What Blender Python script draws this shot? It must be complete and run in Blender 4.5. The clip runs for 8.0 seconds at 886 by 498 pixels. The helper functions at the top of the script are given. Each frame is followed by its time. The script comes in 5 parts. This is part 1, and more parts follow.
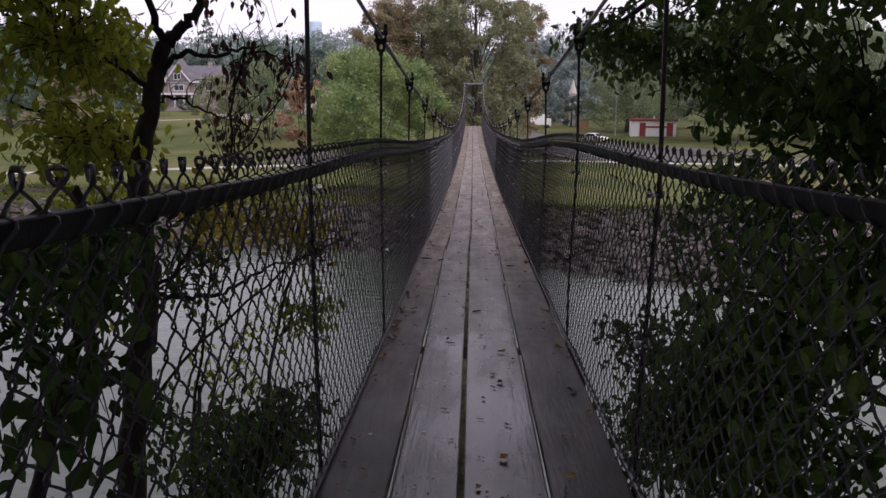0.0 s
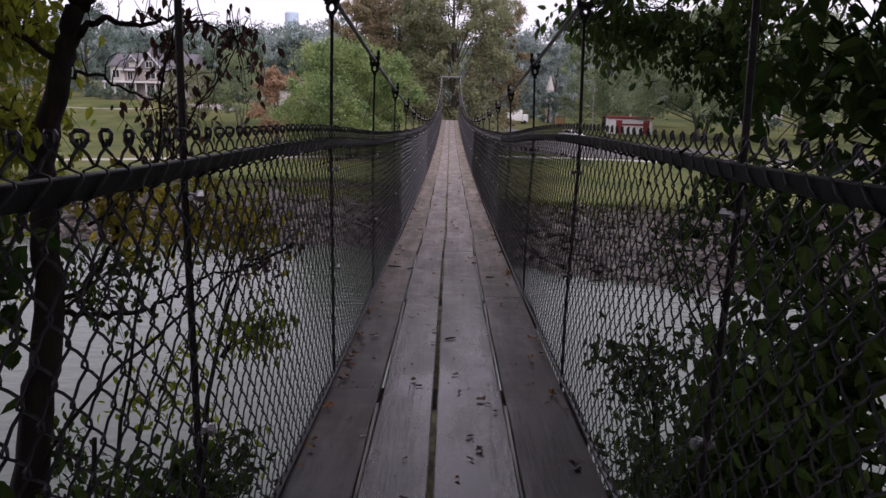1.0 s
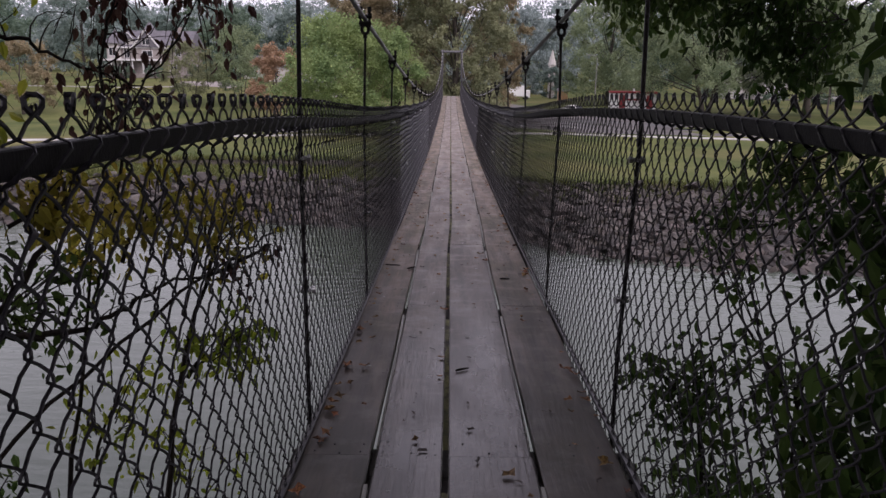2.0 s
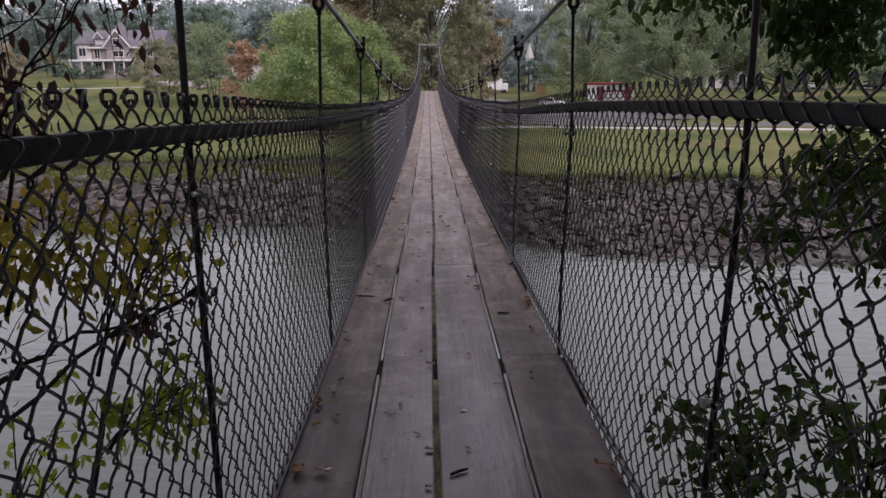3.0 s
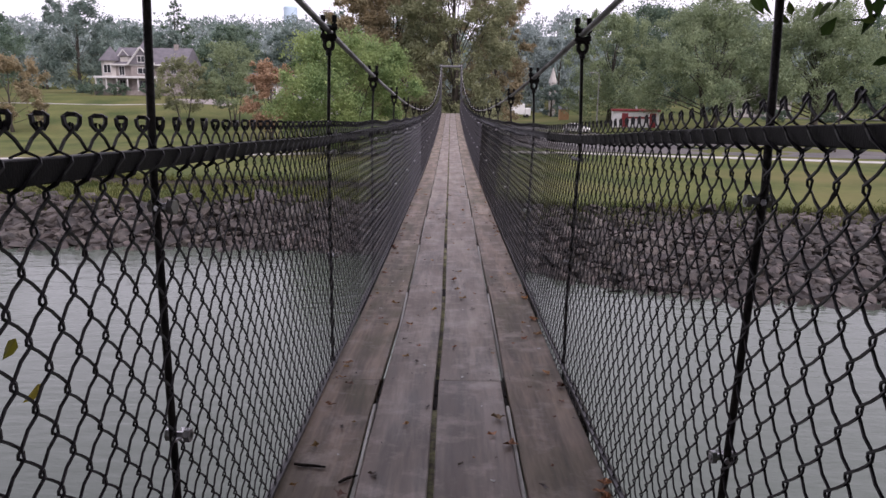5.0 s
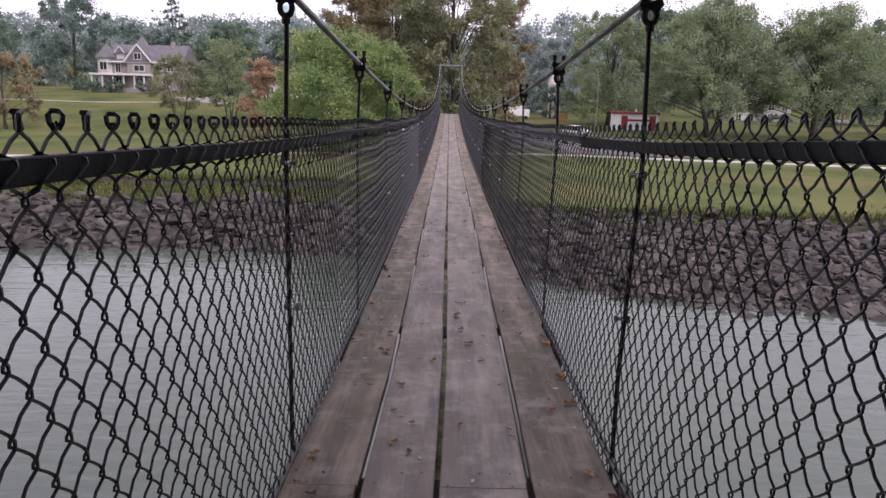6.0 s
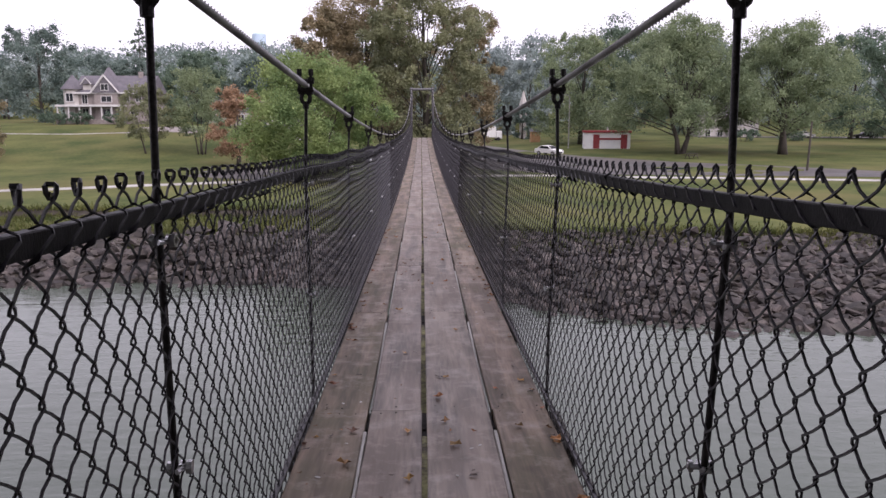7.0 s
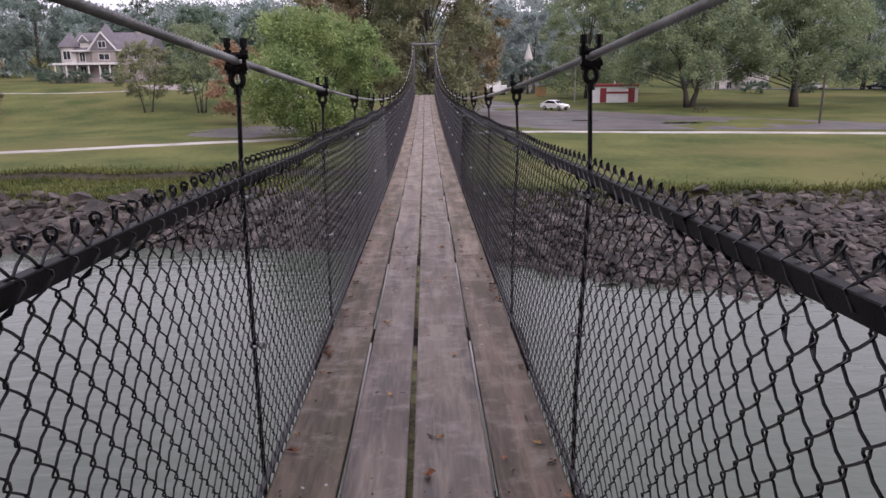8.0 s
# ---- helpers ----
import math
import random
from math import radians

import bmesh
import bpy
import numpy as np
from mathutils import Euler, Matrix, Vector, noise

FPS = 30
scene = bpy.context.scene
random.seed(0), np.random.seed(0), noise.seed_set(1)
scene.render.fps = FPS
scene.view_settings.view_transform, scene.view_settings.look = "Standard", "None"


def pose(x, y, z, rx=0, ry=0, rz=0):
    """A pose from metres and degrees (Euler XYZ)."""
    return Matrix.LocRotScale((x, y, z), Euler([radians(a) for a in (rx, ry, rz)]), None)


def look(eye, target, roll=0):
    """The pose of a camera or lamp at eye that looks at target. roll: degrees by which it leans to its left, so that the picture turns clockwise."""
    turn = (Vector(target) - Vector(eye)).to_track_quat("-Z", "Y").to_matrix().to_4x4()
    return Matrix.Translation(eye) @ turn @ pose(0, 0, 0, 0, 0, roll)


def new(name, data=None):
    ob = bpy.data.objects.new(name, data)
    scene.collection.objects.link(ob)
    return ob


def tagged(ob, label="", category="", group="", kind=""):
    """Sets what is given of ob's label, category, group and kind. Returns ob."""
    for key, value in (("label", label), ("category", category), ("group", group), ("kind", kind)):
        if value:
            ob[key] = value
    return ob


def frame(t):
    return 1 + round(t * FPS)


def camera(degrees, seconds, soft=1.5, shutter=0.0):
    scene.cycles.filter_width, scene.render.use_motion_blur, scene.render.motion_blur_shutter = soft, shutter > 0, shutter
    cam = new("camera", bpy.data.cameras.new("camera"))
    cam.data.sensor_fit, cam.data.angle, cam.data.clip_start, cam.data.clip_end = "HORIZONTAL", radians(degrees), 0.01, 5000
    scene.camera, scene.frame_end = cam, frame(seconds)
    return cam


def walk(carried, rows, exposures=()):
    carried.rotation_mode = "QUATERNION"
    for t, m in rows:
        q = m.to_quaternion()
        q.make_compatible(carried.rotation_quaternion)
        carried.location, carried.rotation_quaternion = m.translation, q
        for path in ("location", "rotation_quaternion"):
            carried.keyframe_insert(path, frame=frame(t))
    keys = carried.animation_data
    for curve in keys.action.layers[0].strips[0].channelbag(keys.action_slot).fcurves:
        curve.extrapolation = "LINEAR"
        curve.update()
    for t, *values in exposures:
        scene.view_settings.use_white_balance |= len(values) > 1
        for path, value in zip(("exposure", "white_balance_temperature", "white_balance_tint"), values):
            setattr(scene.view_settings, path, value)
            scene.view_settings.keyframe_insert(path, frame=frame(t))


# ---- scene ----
cam = camera(61.8, 8.0)
PATH = [
    (0, (0.012, 0.357, 1.749), (-0.066, 2.317, 1.359), 0.0),
    (0.5, (-0.004, 0.785, 1.713), (-0.011, 2.733, 1.259), 0.0),
    (1, (0.019, 1.222, 1.684), (0.008, 3.181, 1.28), 1.1),
    (1.2, (0.025, 1.39, 1.661), (-0.006, 3.339, 1.212), 1.7),
    (2.3, (-0.028, 2.376, 1.623), (-0.047, 4.318, 1.146), -0.0),
    (2.5, (-0.026, 2.563, 1.608), (-0.049, 4.5, 1.113), -0.4),
    (3, (-0.034, 3.037, 1.596), (0.001, 4.979, 1.119), -0.4),
    (3.5, (-0.001, 3.512, 1.578), (0.007, 5.467, 1.152), 0.4),
    (4, (0.016, 4.002, 1.544), (0.083, 5.961, 1.147), 0.1),
    (4.5, (0.033, 4.478, 1.52), (0.071, 6.433, 1.097), 0.2),
    (4.7, (0.033, 4.671, 1.517), (0.004, 6.627, 1.098), 0.7),
    (5.8, (0.0, 5.746, 1.434), (0.048, 7.701, 1.017), 0.8),
    (6, (-0.004, 5.926, 1.452), (-0.011, 7.883, 1.036), 1.3),
    (6.5, (-0.02, 6.394, 1.443), (-0.001, 8.358, 1.069), 0.5),
    (7, (-0.001, 6.799, 1.464), (0.055, 8.766, 1.108), -0.1),
    (7.5, (0.037, 7.236, 1.509), (-0.001, 9.18, 1.039), 0.7),
    (7.7, (0.028, 7.419, 1.529), (0.018, 9.37, 1.09), 0.4),
    (8, (0.077, 7.7, 1.558), (0.117, 9.643, 1.086), -0.7),
]
walk(cam, [(t, look(eye, target, roll)) for t, eye, target, roll in PATH], [(0.0, 0.35, 6480, 28), (1.2, 0.37, 6480, 28), (2.5, 0.48, 6480, 28), (4.5, 0.59, 6480, 27), (6.5, 0.67, 6480, 27), (8.0, 0.60, 6500, 28)])

# ---------------- light: an overcast autumn evening ----------------
world = bpy.data.worlds.new("overcast_sky")
scene.world = world
world.use_nodes = True
wn, wl = world.node_tree.nodes, world.node_tree.links
wn.clear()
sky = wn.new("ShaderNodeTexSky")
sky.sky_type, sky.sun_disc = "NISHITA", False
sky.sun_elevation, sky.sun_rotation = radians(40), radians(142)
sky.air_density, sky.dust_density = 1.0, 3.0
grey = wn.new("ShaderNodeHueSaturation")
grey.inputs["Saturation"].default_value = 0.12
mixw = wn.new("ShaderNodeMix")
mixw.data_type = "RGBA"
mixw.inputs["Factor"].default_value = 0.75
mixw.inputs["B"].default_value = (9.0, 9.2, 10.1, 1)
back = wn.new("ShaderNodeBackground")
back.inputs["Strength"].default_value = 0.1
outw = wn.new("ShaderNodeOutputWorld")
wl.new(sky.outputs["Color"], grey.inputs["Color"])
wl.new(grey.outputs["Color"], mixw.inputs["A"])
wl.new(mixw.outputs["Result"], back.inputs["Color"])
wl.new(back.outputs["Background"], outw.inputs["Surface"])
sun = new("sun", bpy.data.lights.new("sun", "SUN"))
sun.data.energy, sun.data.angle, sun.data.color = 1.5, radians(50), (1.0, 0.97, 0.93)
sun.matrix_world = pose(0, 0, 60, 50, 0, 38)


# ---------------- materials ----------------
def material(name, c1, c2, rough=0.7, scale=4.0, detail=6.0, bump=0.2, fine=60.0, stretch=(1, 1, 1), metal=0.0,
             spread=0.0, island=False, objrand=False, coat=0.0, stain=None, stain_scale=0.6, rough2=None, spec=0.5, low=0.5, high=0.95):
    """Two-scale noise between two colours, fine relief, optional stains and a shift from piece to piece."""
    m = bpy.data.materials.new(name)
    m.use_nodes = True
    n, l = m.node_tree.nodes, m.node_tree.links
    bsdf = n["Principled BSDF"]
    co = n.new("ShaderNodeTexCoord")
    mp = n.new("ShaderNodeMapping")
    mp.inputs["Scale"].default_value = stretch
    l.new(co.outputs["Object"], mp.inputs["Vector"])
    vec = mp.outputs["Vector"]
    info = None
    if objrand or island:
        info = n.new("ShaderNodeObjectInfo").outputs["Random"] if objrand else n.new("ShaderNodeNewGeometry").outputs["Random Per Island"]
    if objrand:
        add = n.new("ShaderNodeVectorMath")
        add.operation = "MULTIPLY_ADD"
        l.new(info, add.inputs[0])
        add.inputs[1].default_value = (37, 91, 53)
        l.new(vec, add.inputs[2])
        vec = add.outputs["Vector"]
    big = n.new("ShaderNodeTexNoise")
    big.inputs["Scale"].default_value, big.inputs["Detail"].default_value = scale, detail
    small = n.new("ShaderNodeTexNoise")
    small.inputs["Scale"].default_value, small.inputs["Detail"].default_value = fine, 4
    l.new(vec, big.inputs["Vector"])
    l.new(vec, small.inputs["Vector"])
    half = n.new("ShaderNodeMath")
    half.operation = "MULTIPLY_ADD"
    l.new(small.outputs["Fac"], half.inputs[0])
    half.inputs[1].default_value = 0.45
    l.new(big.outputs["Fac"], half.inputs[2])
    ramp = n.new("ShaderNodeMapRange")
    ramp.inputs["From Min"].default_value, ramp.inputs["From Max"].default_value = low, high
    l.new(half.outputs["Value"], ramp.inputs["Value"])
    mix = n.new("ShaderNodeMix")
    mix.data_type = "RGBA"
    mix.inputs["A"].default_value, mix.inputs["B"].default_value = (*c1, 1), (*c2, 1)
    l.new(ramp.outputs["Result"], mix.inputs["Factor"])
    colour = mix.outputs["Result"]
    if stain:
        st = n.new("ShaderNodeTexNoise")
        st.inputs["Scale"].default_value, st.inputs["Detail"].default_value = stain_scale, 5
        l.new(vec, st.inputs["Vector"])
        sr = n.new("ShaderNodeMapRange")
        sr.inputs["From Min"].default_value, sr.inputs["From Max"].default_value = 0.5, 0.68
        l.new(st.outputs["Fac"], sr.inputs["Value"])
        sm = n.new("ShaderNodeMix")
        sm.data_type = "RGBA"
        sm.inputs["B"].default_value = (*stain, 1)
        l.new(colour, sm.inputs["A"])
        l.new(sr.outputs["Result"], sm.inputs["Factor"])
        colour = sm.outputs["Result"]
        if rough2 is not None:
            rm = n.new("ShaderNodeMapRange")
            rm.inputs["To Min"].default_value, rm.inputs["To Max"].default_value = rough, rough2
            l.new(sr.outputs["Result"], rm.inputs["Value"])
            l.new(rm.outputs["Result"], bsdf.inputs["Roughness"])
    if info and spread:
        hs = n.new("ShaderNodeHueSaturation")
        vr = n.new("ShaderNodeMapRange")
        vr.inputs["To Min"].default_value, vr.inputs["To Max"].default_value = 1 - spread, 1 + spread
        l.new(info, vr.inputs["Value"])
        hr = n.new("ShaderNodeMapRange")
        hr.inputs["To Min"].default_value, hr.inputs["To Max"].default_value = 0.5 - spread * 0.05, 0.5 + spread * 0.03
        fr = n.new("ShaderNodeMath")
        fr.operation = "FRACT"
        mu = n.new("ShaderNodeMath")
        mu.operation = "MULTIPLY"
        mu.inputs[1].default_value = 7.31
        l.new(info, mu.inputs[0])
        l.new(mu.outputs["Value"], fr.inputs[0])
        l.new(fr.outputs["Value"], hr.inputs["Value"])
        l.new(vr.outputs["Result"], hs.inputs["Value"])
        l.new(hr.outputs["Result"], hs.inputs["Hue"])
        l.new(colour, hs.inputs["Color"])
        colour = hs.outputs["Color"]
    l.new(colour, bsdf.inputs["Base Color"])
    if not (stain and rough2 is not None):
        bsdf.inputs["Roughness"].default_value = rough
    bsdf.inputs["Metallic"].default_value = metal
    bsdf.inputs["Coat Weight"].default_value = coat
    bsdf.inputs["Specular IOR Level"].default_value = spec
    if bump:
        bp = n.new("ShaderNodeBump")
        bp.inputs["Strength"].default_value, bp.inputs["Distance"].default_value = bump, 0.02
        l.new(half.outputs["Value"], bp.inputs["Height"])
        l.new(bp.outputs["Normal"], bsdf.inputs["Normal"])
    return m


def leaf_material(name, c1, c2, spread=0.35, trans=0.35, rough=0.55, spec=0.25):
    m = material(name, c1, c2, rough, 0.35, 3, 0.0, 6.0, spread=spread, island=True, spec=spec, low=0.55, high=0.95)
    n, l = m.node_tree.nodes, m.node_tree.links
    bsdf, out = n["Principled BSDF"], n["Material Output"]
    tr = n.new("ShaderNodeBsdfTranslucent")
    sh = n.new("ShaderNodeMixShader")
    sh.inputs["Fac"].default_value = trans
    l.new(bsdf.inputs["Base Color"].links[0].from_socket, tr.inputs["Color"])
    l.new(bsdf.outputs["BSDF"], sh.inputs[1])
    l.new(tr.outputs["BSDF"], sh.inputs[2])
    l.new(sh.outputs["Shader"], out.inputs["Surface"])
    return m


def crown_material(name, c1, c2, spread=0.18):
    """Leaves of a park tree's crown."""
    return leaf_material(name, c1, c2, spread, 0.42, 0.7, 0.08)


M_PLANK = material("weathered_plank_wood", (0.085, 0.066, 0.052), (0.262, 0.208, 0.166), 0.36, 1.6, 8, 0.22, 9, (8, 0.7, 8),
                   spread=0.14, objrand=True, stain=(0.150, 0.112, 0.088), stain_scale=1.3, spec=0.5, low=0.57, high=0.90)
M_PLANK_EDGE = material("brown_plank_wood", (0.082, 0.060, 0.042), (0.270, 0.200, 0.146), 0.36, 1.6, 8, 0.22, 9, (8, 0.7, 8),
                   spread=0.14, objrand=True, stain=(0.118, 0.088, 0.060), stain_scale=1.3, spec=0.4, low=0.57, high=0.90)


def add_knots(m, film_colour, wet, wet_shade_tint, film_most=0.55):
    """Dark knots, a damp greenish film, and near-bank wetness with painted tree shade, on weathered boards."""
    n, l = m.node_tree.nodes, m.node_tree.links
    bsdf = n["Principled BSDF"]
    co, info = n.new("ShaderNodeTexCoord"), n.new("ShaderNodeObjectInfo")
    shift = n.new("ShaderNodeVectorMath")
    shift.operation = "MULTIPLY_ADD"
    shift.inputs[1].default_value = (11, 23, 5)
    l.new(info.outputs["Random"], shift.inputs[0])
    l.new(co.outputs["Object"], shift.inputs[2])
    cells = n.new("ShaderNodeTexVoronoi")
    cells.inputs["Scale"].default_value = 3.4
    l.new(shift.outputs["Vector"], cells.inputs["Vector"])
    ring = n.new("ShaderNodeMapRange")
    ring.inputs["From Min"].default_value, ring.inputs["From Max"].default_value = 0.035, 0.14
    ring.inputs["To Min"].default_value, ring.inputs["To Max"].default_value = 0.45, 0.0
    l.new(cells.outputs["Distance"], ring.inputs["Value"])
    damp = n.new("ShaderNodeTexNoise")
    damp.inputs["Scale"].default_value, damp.inputs["Detail"].default_value = 4.5, 9
    along = n.new("ShaderNodeVectorMath")
    along.operation = "MULTIPLY"
    along.inputs[1].default_value = (1.0, 0.38, 1.0)
    l.new(shift.outputs["Vector"], along.inputs[0])
    l.new(along.outputs["Vector"], damp.inputs["Vector"])
    dr = n.new("ShaderNodeMapRange")
    dr.inputs["From Min"].default_value, dr.inputs["From Max"].default_value = 0.46, 0.72
    dr.inputs["To Max"].default_value = film_most
    l.new(damp.outputs["Fac"], dr.inputs["Value"])
    src = bsdf.inputs["Base Color"].links[0].from_socket
    film, knot = n.new("ShaderNodeMix"), n.new("ShaderNodeMix")
    for mx, col in ((film, (*film_colour, 1)), (knot, (0.040, 0.026, 0.018, 1))):
        mx.data_type = "RGBA"
        mx.inputs["B"].default_value = col
    l.new(src, film.inputs["A"])
    l.new(dr.outputs["Result"], film.inputs["Factor"])
    l.new(film.outputs["Result"], knot.inputs["A"])
    l.new(ring.outputs["Result"], knot.inputs["Factor"])
    # rubbed pale patches and fine scratches along the board
    rub = n.new("ShaderNodeTexNoise")
    rub.inputs["Scale"].default_value, rub.inputs["Detail"].default_value = 7.0, 9
    rub.inputs["Roughness"].default_value = 0.68
    l.new(shift.outputs["Vector"], rub.inputs["Vector"])
    rr = n.new("ShaderNodeMapRange")
    rr.inputs["From Min"].default_value, rr.inputs["From Max"].default_value = 0.50, 0.70
    rr.inputs["To Max"].default_value = 0.6
    l.new(rub.outputs["Fac"], rr.inputs["Value"])
    worn = n.new("ShaderNodeMix")
    worn.data_type = "RGBA"
    worn.inputs["B"].default_value = (0.40, 0.345, 0.30, 1)
    l.new(rr.outputs["Result"], worn.inputs["Factor"])
    l.new(knot.outputs["Result"], worn.inputs["A"])
    pool = n.new("ShaderNodeTexNoise")
    pool.inputs["Scale"].default_value, pool.inputs["Detail"].default_value = 1.7, 3
    l.new(co.outputs["Object"], pool.inputs["Vector"])
    # wetness and painted tree shade under the dripping trees, both fading towards open water
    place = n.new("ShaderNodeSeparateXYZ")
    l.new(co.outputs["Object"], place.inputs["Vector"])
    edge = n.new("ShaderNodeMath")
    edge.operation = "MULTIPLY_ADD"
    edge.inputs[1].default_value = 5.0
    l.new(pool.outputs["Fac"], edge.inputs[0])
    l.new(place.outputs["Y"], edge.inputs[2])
    wet_shade = n.new("ShaderNodeMapRange")
    wet_shade.inputs["From Min"].default_value, wet_shade.inputs["From Max"].default_value = 5.2, 10.5
    wet_shade.inputs["To Min"].default_value, wet_shade.inputs["To Max"].default_value = 1.0, 0.0
    l.new(edge.outputs["Value"], wet_shade.inputs["Value"])
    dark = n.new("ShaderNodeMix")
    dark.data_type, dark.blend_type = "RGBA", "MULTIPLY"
    dark.inputs["B"].default_value = (*wet_shade_tint, 1)
    l.new(wet_shade.outputs["Result"], dark.inputs["Factor"])
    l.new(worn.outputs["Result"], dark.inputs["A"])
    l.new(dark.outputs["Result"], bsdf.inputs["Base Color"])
    pr = n.new("ShaderNodeMapRange")
    pr.inputs["From Min"].default_value, pr.inputs["From Max"].default_value = 0.0, 1.0
    pr.inputs["To Min"].default_value, pr.inputs["To Max"].default_value = wet
    l.new(wet_shade.outputs["Result"], pr.inputs["Value"])
    blot = n.new("ShaderNodeMapRange")
    blot.inputs["From Min"].default_value, blot.inputs["From Max"].default_value = 0.42, 0.62
    blot.inputs["To Min"].default_value, blot.inputs["To Max"].default_value = 0.0, 0.14
    l.new(damp.outputs["Fac"], blot.inputs["Value"])
    gloss = n.new("ShaderNodeMath")
    l.new(pr.outputs["Result"], gloss.inputs[0])
    l.new(blot.outputs["Result"], gloss.inputs[1])
    l.new(gloss.outputs["Value"], bsdf.inputs["Roughness"])


# near-bank tints hold wetness and tree shade, on outer boards mirrored trees too
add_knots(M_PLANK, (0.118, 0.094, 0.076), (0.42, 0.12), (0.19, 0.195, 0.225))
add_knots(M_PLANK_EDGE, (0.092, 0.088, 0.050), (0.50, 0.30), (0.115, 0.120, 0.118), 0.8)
M_JOIST = material("dark_joist_wood", (0.02, 0.018, 0.016), (0.05, 0.042, 0.036), 0.8, 3, 6, 0.4, 40)
M_MOSS = material("mossy_batten", (0.06, 0.05, 0.025), (0.30, 0.30, 0.12), 0.7, 9, 6, 0.5, 60, low=0.58, high=0.88)
M_BATTEN = material("pale_weathered_batten", (0.30, 0.29, 0.265), (0.46, 0.45, 0.42), 0.6, 3, 6, 0.2, 40, (4, 0.6, 4))
M_BLACK = material("black_vinyl_wire", (0.014, 0.013, 0.016), (0.030, 0.027, 0.034), 0.36, 5, 4, 0.05, 90, spec=0.45)
M_RAIL = material("black_painted_rail", (0.006, 0.006, 0.0065), (0.017, 0.016, 0.017), 0.5, 6, 5, 0.15, 120, (1, 3, 1), spec=0.10)
M_IRON = material("dark_painted_iron", (0.005, 0.0045, 0.0045), (0.018, 0.014, 0.012), 0.55, 12, 6, 0.4, 140, spec=0.25)
M_CABLE = material("grey_steel_cable", (0.20, 0.20, 0.19), (0.42, 0.415, 0.40), 0.5, 3, 5, 0.2, 80, metal=0.3, stain=(0.09, 0.085, 0.08), stain_scale=2)
M_ZINC = material("dull_zinc", (0.36, 0.36, 0.37), (0.55, 0.55, 0.56), 0.34, 20, 4, 0.1, 120, metal=0.9)
M_PORTAL = material("weathered_grey_post", (0.065, 0.065, 0.07), (0.13, 0.13, 0.136), 0.6, 3, 6, 0.3, 40)
M_GROUND = material("mown_grass", (0.044, 0.066, 0.024), (0.146, 0.150, 0.058), 0.95, 0.16, 10, 0.5, 2.2, stain=(0.140, 0.128, 0.056), stain_scale=0.05, spec=0.05, low=0.47, high=1.02)
M_GRASS = leaf_material("tall_grass", (0.045, 0.066, 0.018), (0.125, 0.130, 0.042), 0.3, 0.3)
M_PATH = material("pale_concrete", (0.33, 0.32, 0.30), (0.46, 0.45, 0.42), 0.8, 0.5, 6, 0.2, 8, stain=(0.26, 0.25, 0.22), stain_scale=0.3)
M_LOT = material("wet_gravel_lot", (0.056, 0.050, 0.049), (0.115, 0.103, 0.098), 0.75, 0.25, 8, 0.4, 6, stain=(0.06, 0.058, 0.058), stain_scale=0.15, rough2=0.45)
M_PUDDLE = material("puddle_water", (0.02, 0.02, 0.02), (0.035, 0.035, 0.035), 0.06, 1, 2, 0.0, 5)
M_ROCK = material("riprap_stone", (0.017, 0.014, 0.0122), (0.074, 0.063, 0.056), 0.75, 2.2, 9, 1.0, 16, spread=0.6, objrand=True, low=0.55, high=0.9)
M_ROCKS = material("riprap_stone_field", (0.017, 0.014, 0.0122), (0.074, 0.063, 0.056), 0.75, 2.2, 9, 1.0, 16, spread=0.6, island=True, low=0.55, high=0.9)
M_BARK = material("dark_wet_bark", (0.008, 0.006, 0.005), (0.028, 0.022, 0.018), 0.85, 9, 6, 0.8, 60, (1, 1, 0.3), spec=0.2)
M_BARK_FAR = material("grey_brown_bark", (0.034, 0.029, 0.024), (0.080, 0.068, 0.056), 0.9, 2, 6, 0.6, 12, (1, 1, 0.3))
L_DARK = leaf_material("deep_green_leaf", (0.016, 0.036, 0.009), (0.046, 0.083, 0.020), 0.35, 0.40, 0.5, 0.1)
L_BUSH = leaf_material("mid_green_leaf", (0.036, 0.070, 0.016), (0.096, 0.155, 0.038), 0.35, 0.4, 0.5, 0.15)
L_NEAR = leaf_material("yellow_green_leaf", (0.125, 0.185, 0.018), (0.30, 0.32, 0.038), 0.35, 0.6)
L_YELLOW = leaf_material("turning_yellow_leaf", (0.21, 0.195, 0.028), (0.40, 0.33, 0.046), 0.4, 0.5)
L_BROWN = leaf_material("withered_brown_leaf", (0.040, 0.022, 0.018), (0.10, 0.050, 0.035), 0.4, 0.15)
L_GREEN = crown_material("fresh_green_crown", (0.139, 0.214, 0.090), (0.332, 0.412, 0.167))
L_OLIVE = crown_material("olive_green_crown", (0.161, 0.214, 0.129), (0.321, 0.380, 0.218), 0.12)
L_DEEP = crown_material("dark_green_crown", (0.102, 0.155, 0.117), (0.193, 0.257, 0.182), 0.10)
# distance haze is put into this paler, bluer leaf colour
L_HAZED_BLUE = crown_material("hazed_blue_green_crown", (0.131, 0.184, 0.163), (0.225, 0.280, 0.241), 0.08)
L_RUST = crown_material("rust_autumn_crown", (0.321, 0.214, 0.138), (0.460, 0.321, 0.207), 0.14)
# stronger haze in the colour, for crowns further off
L_HAZED_FAR = crown_material("far_hazed_grey_green_crown", (0.214, 0.270, 0.265), (0.342, 0.396, 0.380), 0.08)
L_TAWNY = crown_material("tawny_autumn_crown", (0.214, 0.193, 0.121), (0.385, 0.310, 0.190), 0.16)
L_GOLD = crown_material("golden_olive_crown", (0.161, 0.182, 0.109), (0.310, 0.321, 0.184), 0.14)
